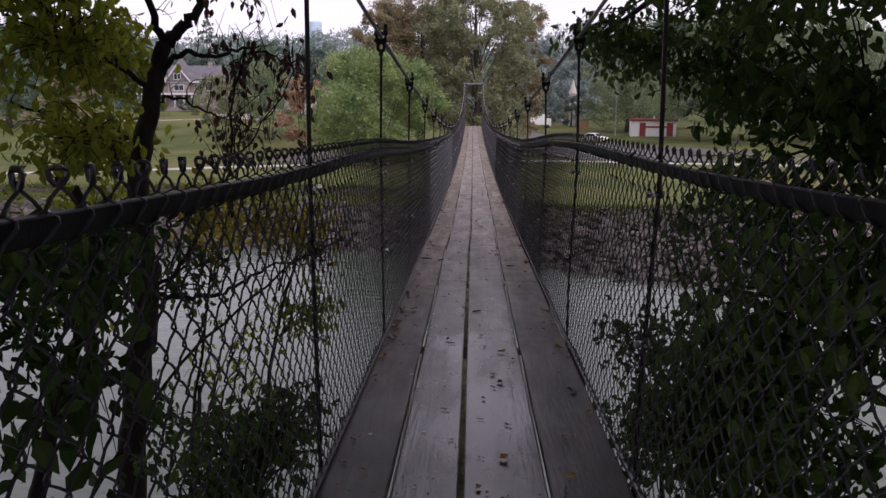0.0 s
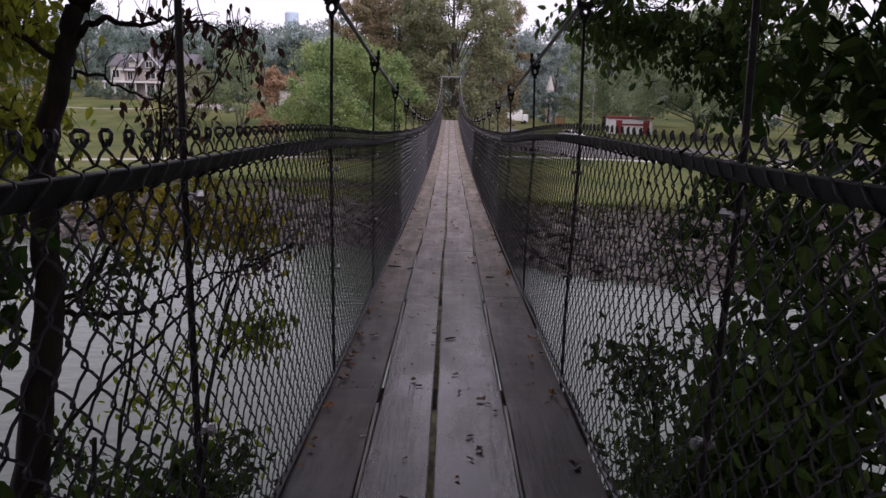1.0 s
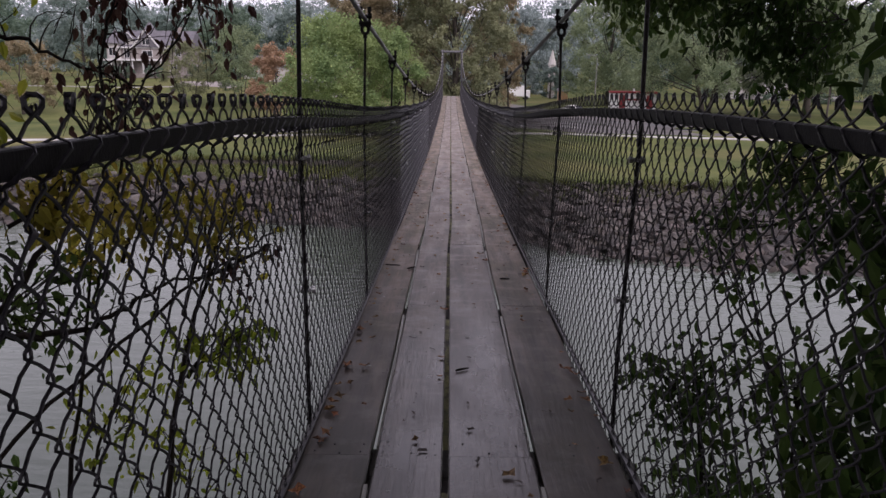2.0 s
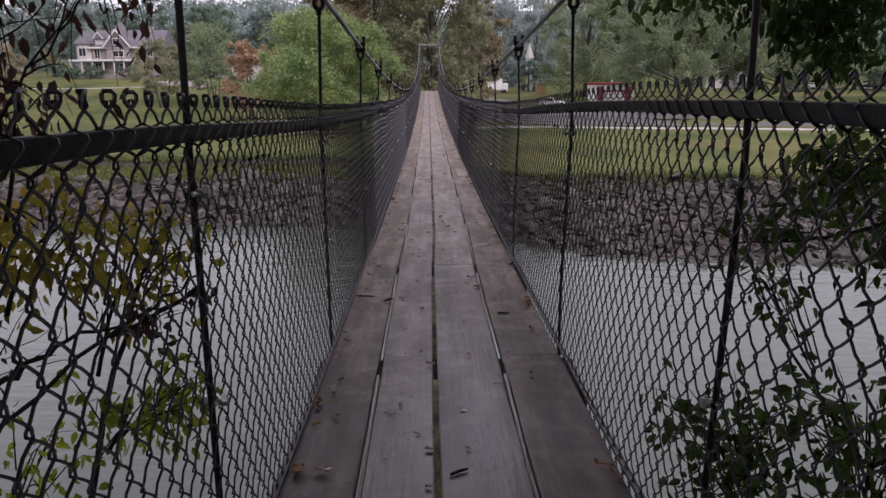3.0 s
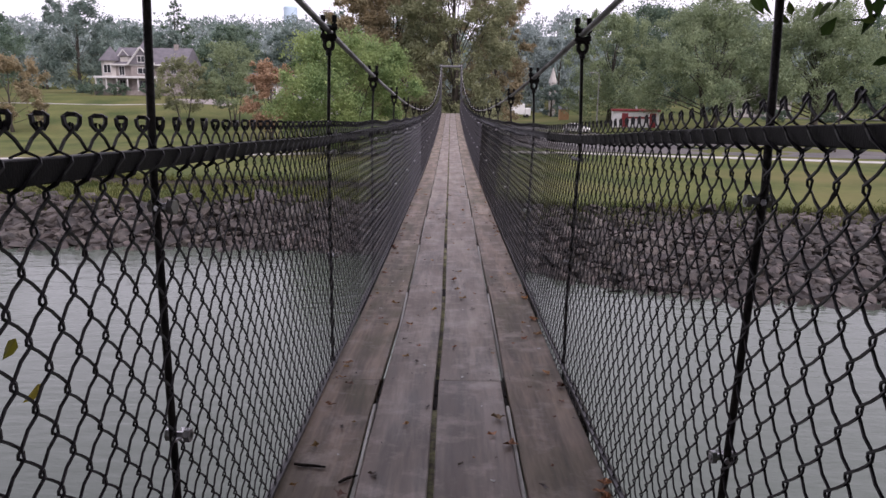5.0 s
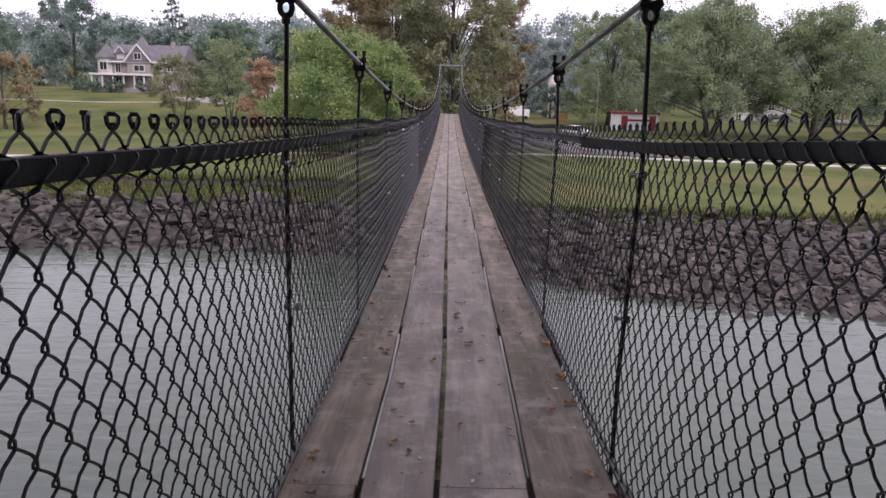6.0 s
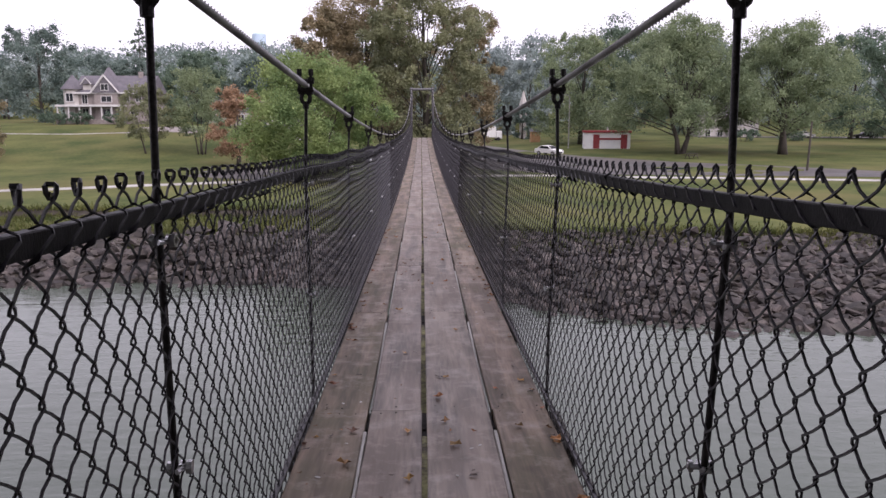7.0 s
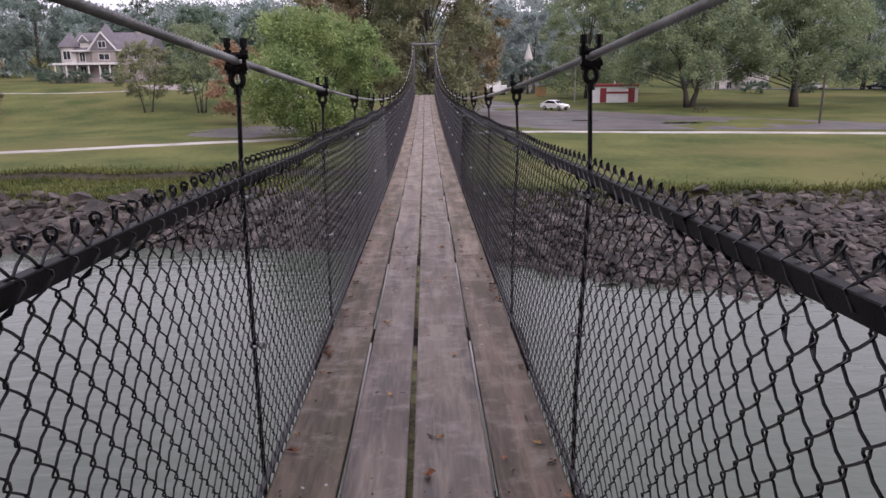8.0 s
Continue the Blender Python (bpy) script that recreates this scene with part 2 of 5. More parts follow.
M_WALL = material("pale_siding", (0.36, 0.34, 0.32), (0.46, 0.44, 0.41), 0.8, 0.6, 5, 0.1, 20)
M_STONE = material("tan_stone_wall", (0.185, 0.160, 0.148), (0.28, 0.25, 0.235), 0.85, 1.5, 6, 0.5, 6)
M_SLATE = material("grey_violet_shingle", (0.085, 0.080, 0.092), (0.15, 0.14, 0.155), 0.8, 0.8, 6, 0.3, 9)
M_WHITE = material("white_paint", (0.70, 0.70, 0.69), (0.80, 0.80, 0.79), 0.5, 1.2, 5, 0.05, 30)
M_RED = material("dark_red_paint", (0.20, 0.025, 0.03), (0.30, 0.04, 0.04), 0.6, 1.5, 5, 0.1, 25)
M_TRIM = material("dull_white_trim", (0.46, 0.45, 0.44), (0.58, 0.57, 0.56), 0.7, 1.2, 5, 0.05, 30)
M_GLASS = material("dark_window_glass", (0.015, 0.017, 0.02), (0.03, 0.032, 0.036), 0.08, 0.7, 2, 0.0, 5)
M_TYRE = material("black_rubber", (0.012, 0.012, 0.012), (0.025, 0.025, 0.025), 0.8, 10, 4, 0.1, 60)
M_LITTER = material("fallen_leaf_brown", (0.12, 0.055, 0.022), (0.40, 0.21, 0.07), 0.6, 12, 4, 0.2, 80, spread=0.6, objrand=True)
M_DIRT = material("damp_earth", (0.020, 0.017, 0.013), (0.055, 0.046, 0.034), 0.9, 0.8, 6, 0.5, 12)

mw = bpy.data.materials.new("river_water")
mw.use_nodes = True
n_, l_ = mw.node_tree.nodes, mw.node_tree.links
b_ = n_["Principled BSDF"]
b_.inputs["Base Color"].default_value = (0.080, 0.098, 0.080, 1)
b_.inputs["Roughness"].default_value = 0.09
b_.inputs["IOR"].default_value = 1.33
tc = n_.new("ShaderNodeTexCoord")
w1, w2 = n_.new("ShaderNodeTexNoise"), n_.new("ShaderNodeTexNoise")
w1.inputs["Scale"].default_value, w1.inputs["Detail"].default_value = 1.4, 5
w2.inputs["Scale"].default_value, w2.inputs["Detail"].default_value = 0.22, 3
mp_ = n_.new("ShaderNodeMapping")
mp_.inputs["Scale"].default_value = (0.6, 1.6, 1)
l_.new(tc.outputs["Object"], mp_.inputs["Vector"])
l_.new(mp_.outputs["Vector"], w1.inputs["Vector"])
l_.new(mp_.outputs["Vector"], w2.inputs["Vector"])
ad = n_.new("ShaderNodeMath")
ad.operation = "ADD"
l_.new(w1.outputs["Fac"], ad.inputs[0])
l_.new(w2.outputs["Fac"], ad.inputs[1])
bw = n_.new("ShaderNodeBump")
bw.inputs["Strength"].default_value, bw.inputs["Distance"].default_value = 0.55, 0.07
l_.new(ad.outputs["Value"], bw.inputs["Height"])
l_.new(bw.outputs["Normal"], b_.inputs["Normal"])
M_WATER = mw

# ---------------- mesh helpers ----------------
def link_mesh(name, verts, faces, mat, parent=None, label="", smooth=False):
    me = bpy.data.meshes.new(name)
    me.from_pydata([tuple(v) for v in verts], [], [tuple(f) for f in faces])
    me.materials.append(mat)
    if smooth:
        me.polygons.foreach_set("use_smooth", [True] * len(me.polygons))
    ob = new(name, me)
    if parent:
        ob.parent = parent
    if label:
        ob["label"] = label
    return ob


def part(name, bm, mat, parent=None, label="", smooth=False):
    me = bpy.data.meshes.new(name)
    bm.normal_update()
    bm.to_mesh(me)
    bm.free()
    me.materials.append(mat)
    if smooth:
        me.polygons.foreach_set("use_smooth", [True] * len(me.polygons))
    ob = new(name, me)
    if parent:
        ob.parent = parent
    if label:
        ob["label"] = label
    return ob


def box_bm(boxes, bevel=0.0):
    """Boxes (x0, x1, y0, y1, z0, z1) in one bmesh, with soft edges."""
    bm = bmesh.new()
    for x0, x1, y0, y1, z0, z1 in boxes:
        m = Matrix.Translation(((x0 + x1) / 2, (y0 + y1) / 2, (z0 + z1) / 2)) @ Matrix.Diagonal((x1 - x0, y1 - y0, z1 - z0, 1))
        bmesh.ops.create_cube(bm, size=1, matrix=m)
    if bevel:
        bmesh.ops.bevel(bm, geom=bm.edges[:], offset=bevel, segments=1, affect="EDGES", clamp_overlap=True)
    return bm


def tube(points, radii, sides=6, caps=True):
    """Vertices and faces of a tube along points."""
    pts = [Vector(p) for p in points]
    if isinstance(radii, (int, float)):
        radii = [radii] * len(pts)
    verts, faces = [], []
    ref = Vector((0.31, 0.87, 0.39))
    for i, p in enumerate(pts):
        d = (pts[min(i + 1, len(pts) - 1)] - pts[max(i - 1, 0)]).normalized()
        if abs(d.dot(ref)) > 0.97:
            ref = Vector((0.9, 0.1, -0.4))
        u = d.cross(ref).normalized()
        v = d.cross(u)
        for k in range(sides):
            a = 2 * math.pi * k / sides
            verts.append(p + (u * math.cos(a) + v * math.sin(a)) * radii[i])
    for i in range(len(pts) - 1):
        for k in range(sides):
            a, b = i * sides + k, i * sides + (k + 1) % sides
            faces.append((a, b, b + sides, a + sides))
    if caps:
        faces.append(tuple(range(sides))[::-1])
        faces.append(tuple(range((len(pts) - 1) * sides, len(pts) * sides)))
    return verts, faces


def join(pieces):
    verts, faces = [], []
    for v, f in pieces:
        o = len(verts)
        verts += list(v)
        faces += [tuple(i + o for i in q) for q in f]
    return verts, faces


def leaf_object(name, centres, size, mat, parent, rng, droop=0.3, near=False):
    """Many small leaves at the centres, each turned its own way, in one mesh."""
    c = np.asarray(centres, float)
    k = len(c)
    s = size * rng.uniform(0.6, 1.35, (k, 1))
    a = rng.normal(size=(k, 3))
    a[:, 2] -= droop
    a /= np.linalg.norm(a, axis=1, keepdims=True)
    b = np.cross(a, rng.normal(size=(k, 3)))
    b /= np.linalg.norm(b, axis=1, keepdims=True)
    nrm = np.cross(a, b)
    if near:
        shape = [(0, 0, 0), (0.28, 0.24, 0.05), (0.62, 0.20, 0.05), (1, 0, -0.08), (0.62, -0.20, 0.05), (0.28, -0.24, 0.05)]
        fs = [(0, 1, 2, 3), (0, 3, 4, 5)]
    else:
        shape = [(0, 0, 0), (0.5, 0.36, 0.08), (1, 0, 0), (0.5, -0.36, 0.08)]
        fs = [(0, 1, 2), (0, 2, 3)]
    q = len(shape)
    v = np.stack([c + s * (a * (x - 0.5) + b * y + nrm * z) for x, y, z in shape], 1).reshape(-1, 3)
    f = np.concatenate([np.arange(k)[:, None] * q + np.array(t)[None] for t in fs], 0) if len({len(t) for t in fs}) == 1 else None
    return link_mesh(name, v.tolist(), f.tolist(), mat, parent)


def smooth01(x):
    x = min(1.0, max(0.0, x))
    return x * x * (3 - 2 * x)


# ---------------- the land ----------------
WATER_Z, LAWN_Z = -6.8, -4.6


def shore(x):
    """Where the far bank meets the water."""
    return 43.5 - 8.5 * smooth01((x + 4) / 14) - 4.0 * smooth01((x - 8) / 25) + 0.5 * math.sin(x * 0.35)


def bank_top(x):
    return 48.5 - 3.5 * smooth01((x + 2) / 12) - 2.5 * smooth01((x - 14) / 40) + 0.4 * math.sin(x * 0.5 + 1)


def lawn_edge(x):
    """Where the mown lawn breaks off; upstream a rough terrace lies between it and the stones."""
    return bank_top(x) + 0.3 + 7.0 * (1 - smooth01((x + 5) / 7)) + 0.35 * math.sin(x * 0.7) * (x < 2)


def near_shore(x):
    return 7.0 - 0.012 * x * x * (1 if abs(x) < 30 else 0) - (10.8 if abs(x) >= 30 else 0) + 0.5 * math.sin(x * 0.8)


def ground_z(x, y):
    sw, st, ns = shore(x), bank_top(x), near_shore(x)
    if st < y <= lawn_edge(x):
        return LAWN_Z - 0.35 - 0.15 * smooth01((2 - x) / 6) + 0.07 * noise.noise((x * 0.9, y * 0.9, 3))
    if y > st:
        z = LAWN_Z
        z += 4.7 * smooth01((y - 96) / 52) * smooth01((-x - 12) / 32)
        z += 1.2 * smooth01((y - 120) / 60) * smooth01((x - 10) / 30)
        z += 40 * smooth01((y - 190) / 330) * (0.85 + 0.15 * math.sin(x * 0.012 + 0.6))
        z += 0.10 * noise.noise((x * 0.06, y * 0.06, 0)) + 0.04 * noise.noise((x * 0.3, y * 0.3, 4))
        return z - 0.1
    if y > sw - 1:
        return WATER_Z - 0.35 + (LAWN_Z - 0.45 - WATER_Z + 0.35) * ((y - sw + 1) / (st - sw + 1))
    if y > ns + 1:
        e = min(1.0, (y - ns - 1) / 4, (sw - 1 - y) / 3)
        return WATER_Z - 0.35 - 1.6 * smooth01(e)
    d = ns + 1 - y
    return WATER_Z - 0.35 + 6.4 * smooth01(d / 11.5) + 0.15 * noise.noise((x * 0.4, y * 0.4, 2))


def span(stops):
    out = []
    for a, b, step in stops:
        k = max(1, round((b - a) / step))
        out += [a + (b - a) * i / k for i in range(k)]
    return out + [stops[-1][1]]


gx = span([(-2500, -400, 300), (-400, -120, 20), (-120, -40, 4), (-40, 40, 1.0), (40, 120, 4), (120, 400, 20), (400, 2500, 300)])
gy = span([(-2500, -200, 300), (-200, -20, 20), (-20, 0, 2), (0, 30, 1.0), (30, 58, 0.4), (58, 110, 2), (110, 220, 8), (220, 700, 24), (700, 4000, 400)])
gv = [(x, y, ground_z(x, y)) for y in gy for x in gx]
gf = [(j * len(gx) + i, j * len(gx) + i + 1, (j + 1) * len(gx) + i + 1, (j + 1) * len(gx) + i) for j in range(len(gy) - 1) for i in range(len(gx) - 1)]
ground = tagged(link_mesh("ground", gv, gf, M_GROUND, smooth=True), "mown yellow-green lawn on both river banks", "ground", kind="structure")
ww = [(-2500, -60, WATER_Z), (2500, -60, WATER_Z), (2500, 60, WATER_Z), (-2500, 60, WATER_Z)]
ground.data.materials.append(M_DIRT)
for p in ground.data.polygons:
    x, y = p.center.x, p.center.y
    if y < near_shore(x) + 1.5 or shore(x) - 2 < y < bank_top(x) - 0.3 or 0 < y - lawn_edge(x) + 0.45 < 0.75:
        p.material_index = 1
water = tagged(link_mesh("water", ww, [(0, 1, 2, 3)], M_WATER), "grey rippled river reflecting a white sky", "river", kind="structure")


def ribbon(name, pts, width, mat, lift=0.03):
    """A strip laid on the ground along points."""
    v, f = [], []
    fine = []
    for (x0, y0), (x1, y1) in zip(pts, pts[1:]):
        k = max(2, int(math.hypot(x1 - x0, y1 - y0) / 1.5))
        fine += [(x0 + (x1 - x0) * i / k, y0 + (y1 - y0) * i / k) for i in range(k)]
    fine.append(pts[-1])
    for i, (x, y) in enumerate(fine):
        a, b = fine[max(0, i - 1)], fine[min(len(fine) - 1, i + 1)]
        dx, dy = b[0] - a[0], b[1] - a[1]
        d = math.hypot(dx, dy)
        nx, ny = -dy / d, dx / d
        z = ground_z(x, y) + lift
        v += [(x + nx * width / 2, y + ny * width / 2, z), (x - nx * width / 2, y - ny * width / 2, z)]
    o = len(v)
    v += [(x, y, z - 0.15) for x, y, z in v]
    for i in range(len(fine) - 1):
        a = 2 * i
        f += [(a, a + 1, a + 3, a + 2), (a, a + 2, o + a + 2, o + a), (a + 1, o + a + 1, o + a + 3, a + 3)]
    return link_mesh(name, v, f, mat)


path = tagged(ribbon("pavement_path", [(-90, 55), (-55, 62.5), (-34, 69.5), (-20, 75.5), (-12, 79), (0, 82), (12, 82.5), (24, 80), (41, 76.5), (60, 74), (110, 70)], 1.9, M_PATH, 0.05),
              "pale concrete footpath across the lawn", "footpath", kind="structure")


def patch(name, outline, mat, lift):
    v = [(x, y, ground_z(x, y) + lift) for x, y in outline]
    k = len(v)
    cx, cy = sum(p[0] for p in outline) / k, sum(p[1] for p in outline) / k
    v += [(cx + (x - cx) * 0.5, cy + (y - cy) * 0.5, ground_z(cx + (x - cx) * 0.5, cy + (y - cy) * 0.5) + lift) for x, y in outline]
    v.append((cx, cy, ground_z(cx, cy) + lift))
    f = []
    for i in range(k):
        j = (i + 1) % k
        f += [(i, j, k + j, k + i), (k + i, k + j, 2 * k)]
    return link_mesh(name, v, f, mat)


tagged(patch("pavement_drive", [(-47.5, 131), (-38, 131.5), (-37, 136.5), (-42, 138.5), (-48, 137)], M_STONE, 0.05),
       "pale worn drive below the houses", "drive", kind="structure")
tagged(ribbon("pavement_far_path", [(-110, 130), (-69, 129.8), (-56, 129.2), (-46, 130.5)], 0.9, M_PATH, 0.05),
       "narrow pale path along the far slope", "footpath", kind="structure")
lot = tagged(patch("parking_lot", [(7, 92), (14, 84.5), (26, 83), (46, 80), (52, 85), (44, 94), (34, 104), (24, 118), (14, 150), (6, 190), (0, 190), (4, 120)], M_LOT, 0.03),
             "wet grey gravel parking lot beside the lawn", "parking lot", kind="structure")
bare = tagged(patch("ground_bare_patch", [(-24, 83), (-17, 80), (-13, 86), (-14, 95), (-20, 97), (-25, 90)], M_LOT, 0.02),
              "worn grey gravel patch in the lawn", "gravel", kind="structure")
puddle = tagged(patch("puddle", [(26.5, 91.5), (28, 90.6), (30.5, 90.7), (31.5, 91.8), (30, 93), (27.5, 92.8)], M_PUDDLE, 0.05),
                "dark shallow puddle on the gravel lot", "puddle", kind="structure")
puddle2 = tagged(patch("puddle", [(17.6, 97.5), (18.6, 97), (20.6, 97.2), (21, 98), (19.5, 98.8), (18, 98.6)], M_PUDDLE, 0.05),
                 "pale puddle on the gravel lot", "puddle", kind="structure")

# ---------------- the bridge ----------------
Y0, Y1 = -2.4, 47.6
BAY, FIRST = 1.855, 4.43


def deck_z(y):
    return 0.00095 * (y - 28) ** 2 - 0.11


def cable_z(y):
    return 1.10 + 0.0029 * (y - 23) ** 2


LANES = [(-0.470, -0.244), (-0.227, -0.008), (0.011, 0.283), (0.301, 0.538)]
FENCE_X = {-1: (-0.485, -0.487), 1: (0.552, 0.578)}
bridge = tagged(new("suspension_footbridge"), "narrow suspension footbridge of wet planks with black chain-link sides", "footbridge")

# hangers stand at every cross joist
stations = [FIRST + BAY * i + {-1: 0.09, 0: 0.05, 2: 0.05}.get(i, 0.0) for i in range(-3, 24)]


def clamp_mesh():
    """A saddle clip round the cable with two upright bolts and an eye below."""
    pieces = []
    for s in (-1, 1):
        pieces.append(tube([(s * 0.024, 0, -0.040), (s * 0.024, 0, 0.062)], 0.0070, 8))
        pieces.append(tube([(s * 0.024, 0, 0.016), (s * 0.024, 0, 0.030)], 0.0135, 6))
        pieces.append(tube([(s * 0.024, 0, 0.038), (s * 0.024, 0, 0.064)], 0.0115, 6))
    pieces.append(tube([(-0.036, 0, 0.014), (0.036, 0, 0.014)], 0.011, 8))
    pieces.append(tube([(-0.032, 0, -0.016), (0, 0, -0.026), (0.032, 0, -0.016)], 0.013, 8))
    ring = [(0.018 * math.sin(a), 0, -0.054 + 0.024 * math.cos(a)) for a in np.linspace(0, 2 * math.pi, 15)]
    pieces.append(tube(ring, 0.0095, 6, False))
    pieces.append(tube([(0, 0, -0.070), (0, 0, -0.10)], 0.0125, 8))
    return join(pieces)


cv, cf = clamp_mesh()
clamp_me = bpy.data.meshes.new("clamp")
clamp_me.from_pydata([tuple(v) for v in cv], [], cf)
clamp_me.materials.append(M_IRON)
kv, kf = join([tube([(-0.022, 0, 0), (0.022, 0, 0)], 0.006, 6), tube([(0.012, 0, 0), (0.022, 0, 0)], 0.012, 6), tube([(-0.020, 0, 0), (-0.012, 0, 0)], 0.011, 6),
               tube([(0, -0.020, 0.0), (0.010, 0, 0), (0, 0.020, 0)], 0.005, 6)])
clip_me = bpy.data.meshes.new("clip")
clip_me.from_pydata([tuple(1.15 * v) for v in kv], [], kf)
clip_me.materials.append(M_ZINC)

for y in stations:
    zd, zc = deck_z(y), cable_z(y)
    for s in (-1, 1):
        xb, xt = FENCE_X[s]
        top = max(zc - 0.090, zd + 0.9)
        v, f = tube([(xb + s * 0.012, y, zd - 0.24), (xb + s * 0.012, y, zd + 0.3), (xt + s * 0.012, y + random.uniform(-0.01, 0.01), zd + 1.0), (xt, y, top)], 0.0074, 8)
        hanger = link_mesh("hanger", v, f, M_IRON, bridge, smooth=True)
        cl = new("clamp", clamp_me)
        cl.parent = hanger
        cl.matrix_basis = pose(xt, y, zc, math.degrees(math.atan(0.0058 * (y - 23))), 0, random.uniform(-5, 5))
        for h in (0.49, 0.965):
            k = new("clip", clip_me)
            k.parent = hanger
            xx = xb + (xt - xb) * min(1, max(0, (h - 0.3) / 0.7))
            k.matrix_basis = pose(xx + s * 0.004, y + 0.004, zd + h + random.uniform(-0.02, 0.02), 0, 0, random.uniform(-25, 25))
    for ya in (y - 0.44, y - 0.245):
        part("joist", box_bm([(-0.54, 0.61, ya, ya + 0.185, zd - 0.175, zd - 0.045)], 0.006), M_JOIST, bridge)

# main cables: six strands laid round each other
for s in (-1, 1):
    ys = np.concatenate([np.arange(Y0 - 0.2, 4.6, 0.05), np.arange(4.6, 12.0, 0.0045), np.arange(12.0, 48.2, 0.05)])
    lobes, rad = 12, 0.0098
    vv = []
    for i, y in enumerate(ys):
        sl = math.atan(0.0058 * (y - 23))
        zc = cable_z(y)
        x = FENCE_X[s][1] + s * 0.03 * smooth01((y - 40) / 8)
        for k in range(lobes):
            a = 2 * math.pi * k / lobes
            r = rad * (1 + 0.24 * (1 if k % 2 else -1) * (1 if 4.6 <= y < 12 else 0.3))
            a += min(max(y, 4.6), 12) * 42
            vv.append((x + r * math.cos(a), y - r * math.sin(a) * math.sin(sl), zc + r * math.sin(a) * math.cos(sl)))
    ff = []
    for i in range(len(ys) - 1):
        for k in range(lobes):
            a, b = i * lobes + k, i * lobes + (k + 1) % lobes
            ff.append((a, b, b + lobes, a + lobes))
    link_mesh("main_cable", vv, ff, M_CABLE, bridge, "grey twisted steel cable", True)

# portals
for y in (48.1, Y0 - 0.1):
    zt = cable_z(y) + 0.04
    zb = ground_z(0, y) - 0.3
    legs = []
    for s in (-1, 1):
        xo = FENCE_X[s][1] + s * 0.03
        legs.append(tube([(xo + s * 0.10, y, zb), (xo + s * 0.045, y, deck_z(y)), (xo, y, zt)], [0.07, 0.065, 0.06], 12))
    v, f = join(legs[:1])
    portal = link_mesh("portal", v, f, M_PORTAL, bridge, "grey steel portal frame carrying the cables")
    v, f = legs[1]
    link_mesh("leg", v, f, M_PORTAL, portal)
    v, f = tube([(-0.62, y, zt - 0.12), (0.70, y, zt - 0.12)], 0.065, 12)
    link_mesh("crossbar", v, f, M_PORTAL, portal)

# rails and bottom wires
RAIL_H, TOP_H = 1.028, 1.10


def sway(y, s):
    """The sides stand a little higher near the bank."""
    return 0.075 * np.exp(-((y - 5.1) / 2.4) ** 2) if s > 0 else 0.034 * np.exp(-((y - 4.2) / 1.6) ** 2)


def sag(y, s):
    """How far the mesh hangs down between two hangers, further out on the span."""
    u = np.clip((np.asarray(y) - 7.0) / 4.0, 0, 1)
    return (0.016 if s < 0 else 0.010) * u * np.sin(math.pi * (np.asarray(y) - FIRST) / BAY) ** 2


for s in (-1, 1):
    ys = np.arange(Y0, Y1 + 0.01, 0.31)
    xb, xt = FENCE_X[s]
    v, f = [], []
    prof = [(-0.010, -0.0165), (0.010, -0.0165), (0.012, -0.0145), (0.012, 0.0145), (0.010, 0.0165), (-0.010, 0.0165), (-0.012, 0.0145), (-0.012, -0.0145)]
    for y in ys:
        zc, xc = deck_z(y) + RAIL_H + float(sway(y, s)) + 0.004 * math.sin(y * 2.1), xt + s * 0.003 + 0.003 * math.sin(y * 1.3)
        v += [(xc + px, y, zc + pz) for px, pz in prof]
    for i in range(len(ys) - 1):
        f += [(i * 8 + k, i * 8 + (k + 1) % 8, i * 8 + 8 + (k + 1) % 8, i * 8 + 8 + k) for k in range(8)]
    f += [tuple(range(8)), tuple(range(len(v) - 8, len(v)))]
    rail = link_mesh("top_rail", v, f, M_RAIL, bridge, "black flat steel rail woven through the mesh")
    v, f = tube([(xb + s * 0.004, y, deck_z(y) + 0.012) for y in ys], 0.011, 6)
    link_mesh("bottom_wire", v, f, M_BLACK, bridge)

PITCH, RISE = 0.078, 0.088


